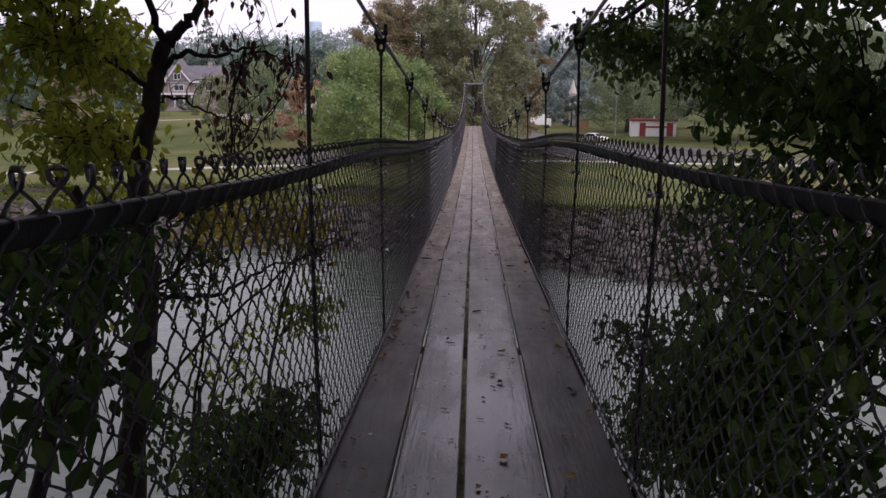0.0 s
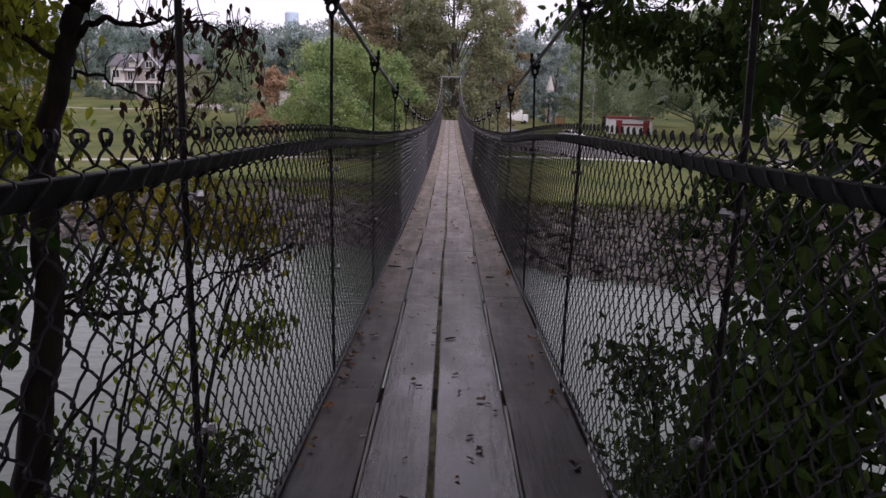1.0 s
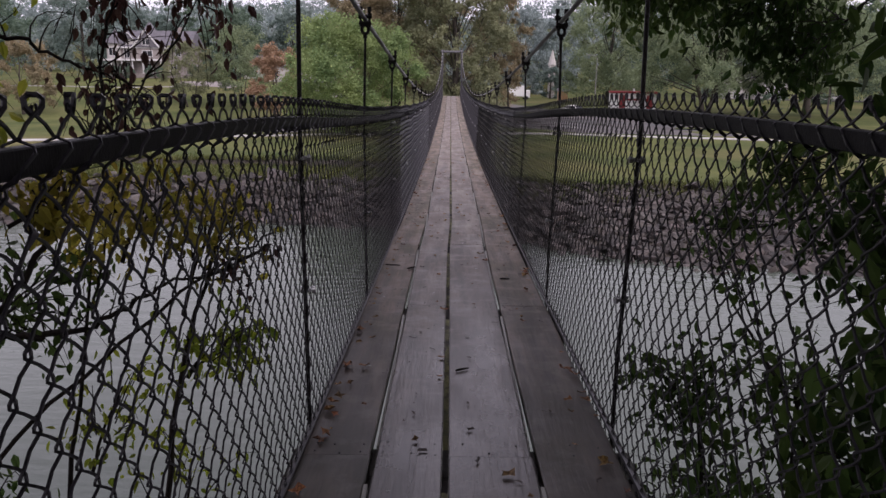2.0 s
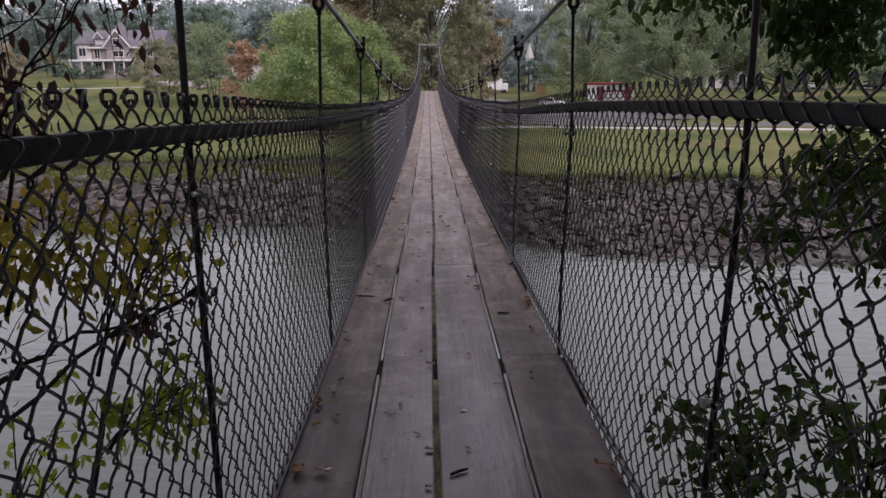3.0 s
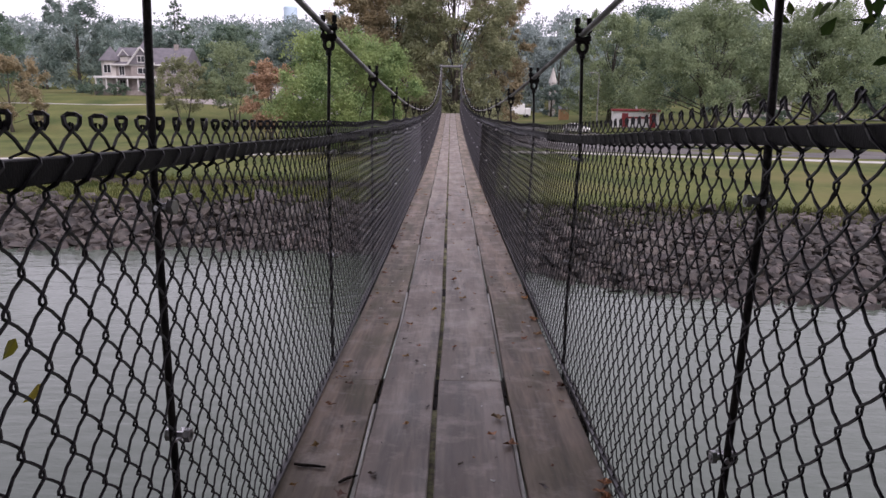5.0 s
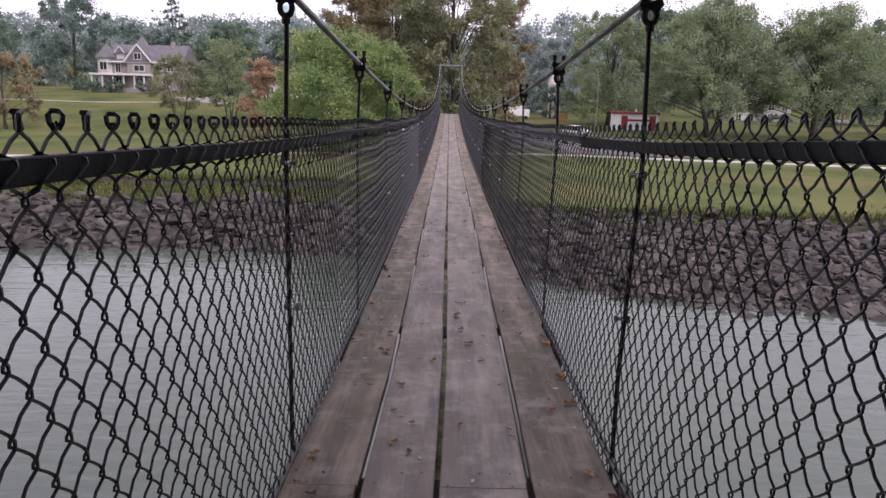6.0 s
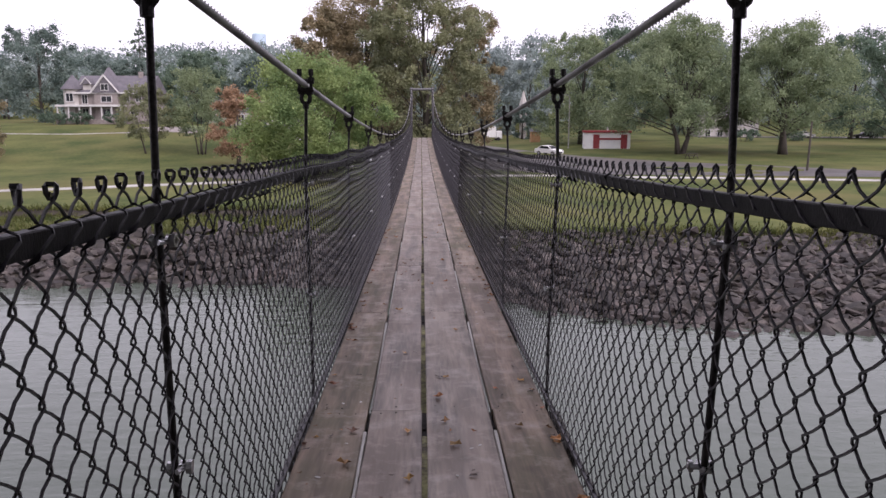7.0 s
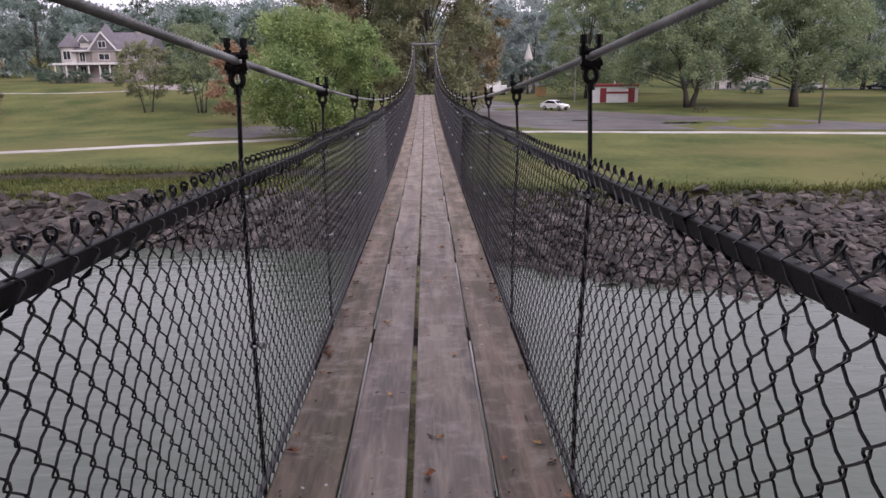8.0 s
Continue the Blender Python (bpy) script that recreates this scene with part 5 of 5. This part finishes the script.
def car(x, y, turn, mat, label, kind="car"):
    th = tagged(new(kind), label, "car")
    th.matrix_basis = pose(x, y, ground_z(x, y) + 0.03, 0, 0, turn)
    side = [(-2.2, 0.35), (2.15, 0.35), (2.25, 0.62), (2.05, 0.82), (1.05, 0.95), (0.35, 1.42), (-0.95, 1.45), (-1.75, 1.02), (-2.2, 0.95), (-2.28, 0.6)]
    bm = bmesh.new()
    rings = []
    for w, sh in ((-0.86, 0.97), (-0.80, 1.0), (0.80, 1.0), (0.86, 0.97)):
        rings.append([bm.verts.new((px * sh, w * (0.84 if pz > 1.2 else 1), 0.35 + (pz - 0.35) * sh)) for px, pz in side])
    for r0, r1 in zip(rings, rings[1:]):
        for i in range(len(side)):
            j = (i + 1) % len(side)
            bm.faces.new((r0[i], r0[j], r1[j], r1[i]))
    bm.faces.new(rings[0][::-1])
    bm.faces.new(rings[-1])
    part("body", bm, mat, th)
    for a, b, w in (((1.02, 0.99), (0.42, 1.39), 0.66), ((-1.70, 1.04), (-1.02, 1.42), 0.64)):
        o = 0.02 if a[0] > 0 else -0.02
        bm = bmesh.new()
        q = [bm.verts.new(p) for p in ((a[0] + o, -w * 1.1, a[1] + 0.02), (a[0] + o, w * 1.1, a[1] + 0.02), (b[0] + o, w, b[1] + 0.02), (b[0] + o, -w, b[1] + 0.02))]
        bm.faces.new(q)
        bmesh.ops.solidify(bm, geom=bm.faces[:], thickness=0.01)
        part("windscreen" if a[0] > 0 else "rear_window", bm, M_GLASS, th)
    for s in (-1, 1):
        bm = bmesh.new()
        q = [bm.verts.new(p) for p in ((0.85, s * 0.855, 0.99), (0.33, s * 0.745, 1.36), (-0.92, s * 0.745, 1.39), (-1.5, s * 0.855, 1.03))]
        bm.faces.new(q)
        bmesh.ops.solidify(bm, geom=bm.faces[:], thickness=0.012)
        part("side_window", bm, M_GLASS, th)
    for wx in (-1.35, 1.4):
        for s in (-1, 1):
            v, f = tube([(wx, s * 0.66, 0.32), (wx, s * 0.88, 0.32)], 0.32, 16)
            tyre = link_mesh("wheel", v, f, M_TYRE, th)
            v, f = tube([(wx, s * 0.87, 0.32), (wx, s * 0.895, 0.32)], 0.2, 12)
            link_mesh("rim", v, f, M_ZINC, tyre)
    for s in (-1, 1):
        part("headlight", box_bm([(2.13, 2.2, s * 0.62 - 0.16, s * 0.62 + 0.16, 0.64, 0.76)], 0.02), M_GLASS, th)
    part("grille", box_bm([(2.2, 2.26, -0.45, 0.45, 0.42, 0.58)], 0.01), M_TYRE, th)
    return th


car(19.6, 121, -50, M_WHITE, "white compact car parked on the gravel lot")

road = tagged(ribbon("road", [(62, 176), (90, 172), (150, 160), (260, 130)], 7, M_LOT, 0.04), "grey street at the far edge of the park", "road", kind="structure")
for x, y, turn, mat in ((96, 166, 170, M_TYRE), (108, 164, 172, M_SLATE), (84, 169, -5, M_TRIM)):
    car(x, y, turn, mat, "parked car beside the far street")

truck = tagged(new("box_truck"), "white box truck parked at the far end of the lot", "truck")
truck.matrix_basis = pose(15.2, 183, ground_z(15.2, 183) + 0.03, 0, 0, 6)
part("cargo_box", box_bm([(-2.4, 2.4, 0, 2.4, 0.8, 3.3)], 0.05), M_WHITE, truck)
part("cab", box_bm([(2.5, 3.9, 0.1, 2.3, 0.5, 2.3)], 0.12), M_WHITE, truck)
part("windscreen", box_bm([(3.6, 3.93, 0.3, 2.1, 1.4, 2.1)], 0.02), M_GLASS, truck)
for wx in (-1.5, 3.0):
    for wy in (0.1, 2.3):
        v, f = tube([(wx, wy - 0.14, 0.45), (wx, wy + 0.14, 0.45)], 0.45, 14)
        link_mesh("wheel", v, f, M_TYRE, truck)

kiosk = tagged(new("wooden_kiosk"), "small orange-brown wooden kiosk by the lot", "kiosk")
kiosk.matrix_basis = pose(24.2, 165, ground_z(24.2, 165))
M_ORANGE = material("orange_brown_board", (0.30, 0.17, 0.08), (0.42, 0.25, 0.13), 0.7, 2, 5, 0.2, 20)
part("wall", box_bm([(-1, 1, 0, 1.6, 0, 2.2)], 0.02), M_ORANGE, kiosk)
gable_roof(kiosk, -1, 1, 0, 1.6, 2.2, 0.6, M_SLATE, 0.2)

steeple = tagged(new("church_steeple"), "pale pointed steeple rising among far trees", "steeple")
steeple.matrix_basis = pose(24.6, 188, ground_z(24.6, 188))
part("tower", box_bm([(-0.75, 0.75, -0.75, 0.75, 0, 7.8)], 0.05), M_WALL, steeple)
v, f = tube([(0, 0, 7.8), (0, 0, 11.4)], [1.05, 0.06], 8)
link_mesh("spire", v, f, M_WALL, steeple)

lamp = tagged(new("street_lamp"), "tall grey street lamp at the parking lot", "street lamp")
lamp.matrix_basis = pose(26.5, 141, ground_z(26.5, 141))
v, f = tube([(0, 0, 0), (0, 0, 9.2)], [0.11, 0.06], 10)
link_mesh("pole", v, f, M_CABLE, lamp)
v, f = tube([(0, 0, 9.1), (-0.6, 0, 9.45), (-1.3, 0, 9.5)], 0.045, 8)
link_mesh("arm", v, f, M_CABLE, lamp)
part("lamp_head", box_bm([(-1.8, -1.2, -0.14, 0.14, 9.42, 9.56)], 0.03), M_CABLE, lamp)

for x, y, h, lean in ((43.0, 88.5, 5.6, 1), (-21.8, 97, 6.4, -1)):
    pole = tagged(new("wooden_pole"), "plain dark wooden pole standing in the grass", "pole")
    pole.matrix_basis = pose(x, y, ground_z(x, y) - 0.2, 0, lean, 0)
    v, f = tube([(0, 0, 0), (0.02, 0, h / 2), (0, 0, h)], [0.13, 0.115, 0.10], 10)
    link_mesh("shaft", v, f, M_BARK_FAR, pole)

tower = tagged(new("water_tower"), "pale blue water tower far behind the hills", "water tower")
M_PALEBLUE = material("pale_blue_paint", (0.42, 0.55, 0.68), (0.50, 0.62, 0.74), 0.6, 0.2, 4, 0.05, 3)
tower.matrix_basis = pose(-116, 560, 9.5)
v, f = tube([(0, 0, 0), (0, 0, 36)], 4, 16)
link_mesh("shaft", v, f, M_PALEBLUE, tower)
v, f = tube([(0, 0, 34), (0, 0, 36), (0, 0, 49), (0, 0, 50)], [4, 4.9, 4.9, 4], 24)
link_mesh("tank", v, f, M_PALEBLUE, tower)

table = tagged(new("picnic_table"), "weathered brown picnic table under a lawn tree", "picnic table")
table.matrix_basis = pose(38.5, 112, ground_z(38.5, 112), 0, 0, 10)
part("tabletop", box_bm([(-0.95, 0.95, -0.36, 0.36, 0.71, 0.76)], 0.01), M_BARK_FAR, table)
for s in (-1, 1):
    part("bench", box_bm([(-0.95, 0.95, s * 0.72 - 0.13, s * 0.72 + 0.13, 0.42, 0.46)], 0.01), M_BARK_FAR, table)
    v, f = join([tube([(s * 0.65, -0.75, 0), (s * 0.65, -0.1, 0.72)], 0.05, 4), tube([(s * 0.65, 0.75, 0), (s * 0.65, 0.1, 0.72)], 0.05, 4)])
    link_mesh("leg", v, f, M_BARK_FAR, table)

# ---------------- riprap along the far bank ----------------
riprap = tagged(new("riprap_bank"), "broken grey-brown limestone blocks along the far river bank", "rocks", kind="structure")


def rock_mesh(seed):
    rng = random.Random(seed)
    bm = bmesh.new()
    sx, sy, sz = rng.uniform(0.85, 1.45), rng.uniform(0.7, 1.1), rng.uniform(0.28, 0.55)
    for _ in range(15):
        p = Vector((rng.uniform(-1, 1), rng.uniform(-1, 1), rng.uniform(-1, 1)))
        p *= 1 / max(abs(p.x), abs(p.y), abs(p.z)) * rng.uniform(0.72, 1.0)
        bm.verts.new((p.x * sx / 2, p.y * sy / 2, p.z * sz / 2))
    r = bmesh.ops.convex_hull(bm, input=bm.verts[:])
    bmesh.ops.delete(bm, geom=list({g for g in r["geom_interior"] + r["geom_unused"] if isinstance(g, bmesh.types.BMVert)}), context="VERTS")
    me = bpy.data.meshes.new("rock")
    bm.normal_update()
    bm.to_mesh(me)
    bm.free()
    me.materials.append(M_ROCK)
    return me


rock_meshes = [rock_mesh(200 + k) for k in range(10)]
rock_np = []
for me in rock_meshes:
    rock_np.append((np.array([q.co[:] for q in me.vertices]), [tuple(p.vertices) for p in me.polygons]))
rng = random.Random(9)
spots = []
for x in np.arange(-70, 75, 0.36):
    a, b = shore(x) - 1.2, bank_top(x) + 0.3
    big = 1 - smooth01((x + 3) / 6)
    k = max(3, int((b - a) / (0.36 + 0.06 * big)))
    for j in range(k):
        y = a + (b - a) * (j + rng.random()) / k
        if x < -2 and rng.random() < 0.5 * smooth01((y - b + 2.2) / 2.0):
            continue
        spots.append((x + rng.uniform(-0.3, 0.3), y, rng.uniform(0.38, 0.78) * (1 + 0.35 * big) * (1.6 if rng.random() < 0.07 else 1)))
rv, rf, placed = [], [], 0
for x, y, size in spots:
    k = rng.randrange(10)
    m = pose(x, y, ground_z(x, y) + 0.05 * size + rng.uniform(-0.05, 0.12), rng.uniform(-28, 28), rng.uniform(-25, 25), rng.uniform(0, 360)) @ Matrix.Diagonal((size, size, size, 1))
    if placed < 300 and (7 < x < 19 or -24 < x < -7) and rng.random() < 0.3 and size > 0.55:
        ob = new("rock", rock_meshes[k])
        ob.parent = riprap
        ob.matrix_basis = m
        placed += 1
    else:
        vv, ff = rock_np[k]
        mm = np.array(m)
        o = len(rv)
        rv += (vv @ mm[:3, :3].T + mm[:3, 3]).tolist()
        rf += [tuple(i + o for i in t) for t in ff]
tagged(link_mesh("rock_field", rv, rf, M_ROCKS, riprap), kind="stuff")

# rough grass on the terrace, over the lawn's broken edge and between the upper stones
nr = np.random.default_rng(31)
tv, tf = [], []
for k in range(46000):
    if k < 14000:
        x = nr.uniform(-60, 60)
        y = lawn_edge(x) + (nr.exponential(0.7) - 0.15)
        h = nr.uniform(0.10, 0.34)
    elif k < 36000:
        x = nr.uniform(-58, 1)
        y = bank_top(x) + (lawn_edge(x) - bank_top(x)) * nr.random()
        h = nr.uniform(0.10, 0.42) * (0.6 + 0.8 * abs(noise.noise((x * 0.5, y * 0.5, 8))))
    else:
        x = nr.uniform(-60, 30)
        y = bank_top(x) - 2.2 * nr.random() ** 1.8 + 0.3
        h = nr.uniform(0.15, 0.45)
    z, a = ground_z(x, y), nr.uniform(0, 6.28)
    w = 0.05
    o = len(tv)
    lx, ly = nr.normal(0, 0.14), nr.normal(-0.06, 0.14)
    tv += [(x - w * math.cos(a), y - w * math.sin(a), z - 0.08), (x + w * math.cos(a), y + w * math.sin(a), z - 0.08), (x + lx, y + ly, z + h)]
    tf.append((o, o + 1, o + 2))
tagged(link_mesh("bank_grass", tv, tf, M_GRASS), "unmown green and yellow grass along the bank top", "grass", kind="stuff")

# ---------------- deck ----------------
def drift(y):
    """The boards lie a little further over near the bank."""
    return -0.020 * (1 - smooth01((y - 7.6) / 1.8))


rng = random.Random(21)
for lane, (xa, xb) in enumerate(LANES):
    first = FIRST - 0.15 if lane in (0, 2) else FIRST - BAY - 0.15
    ends = [first + 2 * BAY * k for k in range(-3, 14)]
    for ya, yb in zip(ends, ends[1:]):
        ya, yb = max(ya, Y0), min(yb, Y1)
        if yb - ya < 0.3:
            continue
        lift = rng.uniform(-0.0006, 0.0006)
        ja, jb = rng.uniform(-0.004, 0.004), rng.uniform(-0.003, 0.003)
        bm = bmesh.new()
        k = 10
        rings = []
        for i in range(k + 1):
            yy = ya + 0.0007 + (yb - ya - 0.0014) * i / k
            dx = drift(yy)
            l0, r0 = xa + dx + ja + rng.uniform(-0.001, 0.001), xb + dx * (lane < 3) + jb + rng.uniform(-0.001, 0.001)
            cup = rng.uniform(-0.0008, 0.0008)
            prof = [(l0, -0.038), (l0, -0.004), (l0 + 0.005, 0.0), ((l0 + r0) / 2, -0.0015 + cup), (r0 - 0.005, 0.0), (r0, -0.004), (r0, -0.038)]
            end = 0.001 if i in (0, k) else 0.0
            rings.append([bm.verts.new((px, yy, deck_z(yy) + pz + lift - (end if pz > -0.03 else 0))) for px, pz in prof])
        for r0, r1 in zip(rings, rings[1:]):
            for q in range(7):
                bm.faces.new((r0[q], r0[(q + 1) % 7], r1[(q + 1) % 7], r1[q]))
        bm.faces.new(rings[0])
        bm.faces.new(rings[-1][::-1])
        bmesh.ops.recalc_face_normals(bm, faces=bm.faces[:])
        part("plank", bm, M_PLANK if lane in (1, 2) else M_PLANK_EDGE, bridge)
for y in stations[:-1]:
    # pale strips beside the middle boards, a mossy one between them
    for x0, x1 in ((-0.2385, -0.2272), (0.2832, 0.2945)):
        dx = drift(y + 0.9)
        part("batten", box_bm([(x0 + dx, x1 + dx, y - 0.04, y + BAY - 0.46, deck_z(y + 0.7) - 0.050, deck_z(y + 0.7) - 0.016)], 0.001), M_BATTEN, bridge, "pale weathered batten")
    x, w = 0.002 + drift(y + 0.9), 0.022
    part("batten", box_bm([(x - w, x + w, y - 0.04, y + BAY - 0.46, deck_z(y + 0.9) - 0.062, deck_z(y + 0.9) - 0.030)], 0.004), M_MOSS, bridge)

# nail heads over the joists
nv, nf = tube([(0, 0, -0.004), (0, 0, 0.0012)], 0.0034, 6)
nail_me = bpy.data.meshes.new("nail")
nail_me.from_pydata([tuple(v) for v in nv], [], nf)
nail_me.materials.append(M_IRON)
for y in stations[1:9]:
    for xa, xb in LANES:
        for u in (0.14, 0.5, 0.86):
            for off in (-0.185, -0.115):
                if rng.random() < 0.25:
                    continue
                yy = y + off + rng.uniform(-0.012, 0.012)
                nail = new("nail", nail_me)
                nail.parent = bridge
                nail.matrix_basis = pose(xa + (xb - xa) * u + rng.uniform(-0.015, 0.015) + drift(yy), yy, deck_z(yy) - 0.0005)

# fallen leaves on the planks
def leaf_shape(k):
    rng = random.Random(500 + k)
    bm = bmesh.new()
    n = 9
    ring = []
    for i in range(n):
        a = 2 * math.pi * i / n
        r = (0.5 + 0.5 * (i % 2)) * rng.uniform(0.7, 1.1)
        ring.append(bm.verts.new((math.cos(a) * r * 0.5, math.sin(a) * r * 0.33, 0.08 + 0.10 * rng.random() * (1 + math.cos(a * 2)))))
    c = bm.verts.new((0, 0, 0.02))
    for i in range(n):
        bm.faces.new((c, ring[i], ring[(i + 1) % n]))
    me = bpy.data.meshes.new("fallen_leaf")
    bm.to_mesh(me)
    bm.free()
    me.materials.append(M_LITTER)
    return me


leaf_shapes = [leaf_shape(k) for k in range(6)]
rng = random.Random(64)
for k in range(210):
    y = rng.uniform(1.2, 17)
    lane = rng.choice(LANES)
    x = rng.uniform(lane[0] + 0.02, lane[1] - 0.02)
    if rng.random() < 0.35:
        x = rng.choice((rng.uniform(-0.46, -0.42), rng.uniform(0.48, 0.53)))
    size = rng.choice((0.02, 0.026, 0.034, 0.045, 0.06, 0.08))
    ob = new("fallen_leaf", leaf_shapes[k % 6])
    ob.matrix_basis = pose(x, y, deck_z(y) + 0.004, rng.uniform(-8, 8), rng.uniform(-8, 8), rng.uniform(0, 360)) @ Matrix.Diagonal((size, size, size, 1))
    tagged(ob, "small curled brown fallen leaf on the planks", "leaf", "fallen leaves on the deck")

for k in range(44):
    s = rng.choice((-1, -1, -1, 1))
    y = rng.gauss(5.1, 0.35) if k < 26 else rng.uniform(2.5, 13)
    x = -0.455 + abs(rng.gauss(0, 0.035)) if s < 0 else 0.525 - abs(rng.gauss(0, 0.03))
    size = rng.uniform(0.035, 0.075)
    ob = new("fallen_leaf", leaf_shapes[k % 6])
    ob.matrix_basis = pose(x, y, deck_z(y) + 0.004 + 0.01 * rng.random(), rng.uniform(-20, 20), rng.uniform(-20, 20), rng.uniform(0, 360)) @ Matrix.Diagonal((size, size, size, 1))
    tagged(ob, "crumpled red-brown leaf swept against the fence", "leaf", "fallen leaves on the deck")

M_WETLEAF = material("sodden_dark_leaf", (0.018, 0.011, 0.007), (0.06, 0.034, 0.018), 0.45, 14, 4, 0.2, 80, spread=0.4, objrand=True)
wet_shapes = []
for me in leaf_shapes[:3]:
    me = me.copy()
    me.materials.clear()
    me.materials.append(M_WETLEAF)
    wet_shapes.append(me)
rng = random.Random(91)
for k in range(110):
    y = 1.3 + 9.5 * rng.random() ** 1.5
    lane = rng.choice(LANES)
    x = rng.uniform(lane[0] + 0.015, lane[1] - 0.015)
    size = rng.choice((0.02, 0.025, 0.03, 0.04, 0.05))
    ob = new("fallen_leaf", wet_shapes[k % 3])
    ob.matrix_basis = pose(x, y, deck_z(y) + 0.0035, rng.uniform(-4, 4), rng.uniform(-4, 4), rng.uniform(0, 360)) @ Matrix.Diagonal((size * rng.uniform(0.8, 1.6), size * 0.6, size * 0.5, 1))
    tagged(ob, "sodden dark brown leaf stuck to the wet planks", "leaf", "fallen leaves on the deck")

# single leaves and sticks that lie where the eye falls on them
M_OCHRE = material("fallen_leaf_ochre", (0.34, 0.17, 0.05), (0.55, 0.32, 0.11), 0.6, 12, 4, 0.2, 80, spread=0.3, objrand=True)
ochre_shapes = []
for me in leaf_shapes[3:]:
    me = me.copy()
    me.materials.clear()
    me.materials.append(M_OCHRE)
    ochre_shapes.append(me)
rng = random.Random(17)
for k, (x, y, size) in enumerate([(-0.066, 9.595, 0.06), (-0.055, 9.17, 0.06), (0.52, 9.5, 0.075), (0.515, 9.0, 0.08), (0.45, 8.91, 0.04), (-0.304, 8.84, 0.045), (-0.10, 10.70, 0.05),
                                  (0.11, 10.28, 0.05), (0.469, 10.21, 0.06), (0.20, 11.19, 0.06), (-0.44, 10.33, 0.035), (0.495, 6.89, 0.075), (0.471, 8.09, 0.07), (-0.12, 7.50, 0.045)]):
    ob = new("fallen_leaf", ochre_shapes[k % 3])
    ob.matrix_basis = pose(x, y, deck_z(y) + 0.003, rng.uniform(-10, 10), rng.uniform(-10, 10), rng.uniform(0, 360)) @ Matrix.Diagonal((size, size, size, 1))
    tagged(ob, "ochre-yellow fallen leaf on the dry planks", "leaf", "fallen leaves on the deck")
for k, (x, y, size) in enumerate([(-0.198, 7.106, 0.06), (-0.114, 8.22, 0.06), (0.17, 9.19, 0.06), (0.148, 3.655, 0.075), (-0.097, 4.307, 0.06), (0.115, 3.77, 0.06), (0.473, 3.54, 0.09), (-0.456, 5.57, 0.08), (0.082, 5.23, 0.045), (0.066, 4.475, 0.055)]):
    ob = new("fallen_leaf", wet_shapes[k % 3])
    ob.matrix_basis = pose(x, y, deck_z(y) + 0.003, rng.uniform(-8, 8), rng.uniform(-8, 8), rng.uniform(0, 360)) @ Matrix.Diagonal((size, size * 0.8, size * 0.6, 1))
    tagged(ob, "sodden dark brown leaf stuck to the wet planks", "leaf", "fallen leaves on the deck")
for (xa, ya), (xb, yb) in (((-0.462, 7.165), (-0.358, 7.147)), ((0.322, 6.775), (0.384, 6.785)), ((-0.30, 7.05), (-0.248, 7.09)), ((0.02, 5.05), (0.075, 5.09))):
    pts = [(xa + (xb - xa) * u, ya + (yb - ya) * u + rng.uniform(-0.004, 0.004), deck_z(ya) + 0.005 + rng.uniform(0, 0.002)) for u in (0, 0.3, 0.6, 1)]
    v, f = tube(pts, [0.004, 0.0055, 0.005, 0.003], 6)
    tagged(link_mesh("twig", v, f, M_BARK), "short dark broken twig lying on the planks", "twig", "twigs on the deck")

# pale droppings on the planks
M_PALE = material("chalky_white", (0.42, 0.41, 0.39), (0.60, 0.59, 0.56), 0.8, 20, 4, 0.2, 90)
rng = random.Random(71)
for k in range(30):
    y = rng.uniform(2.6, 14)
    lane = rng.choice(LANES)
    x = rng.uniform(lane[0] + 0.03, lane[1] - 0.03)
    bm = bmesh.new()
    ring = []
    size = rng.uniform(0.004, 0.011)
    for i in range(11):
        a = 2 * math.pi * i / 11
        r = size * rng.uniform(0.6, 1.25)
        ring.append(bm.verts.new((math.cos(a) * r * 0.8, math.sin(a) * r * 1.4, 0)))
    c = bm.verts.new((0, 0, 0.0012))
    for i in range(11):
        bm.faces.new((c, ring[i], ring[(i + 1) % 11]))
    ob = part("bird_dropping", bm, M_PALE)
    ob.matrix_basis = pose(x, y, deck_z(y) + 0.0025, 0, 0, rng.uniform(0, 360))
    tagged(ob, "small chalky white dropping dried on the planks", "dropping", "droppings on the deck")
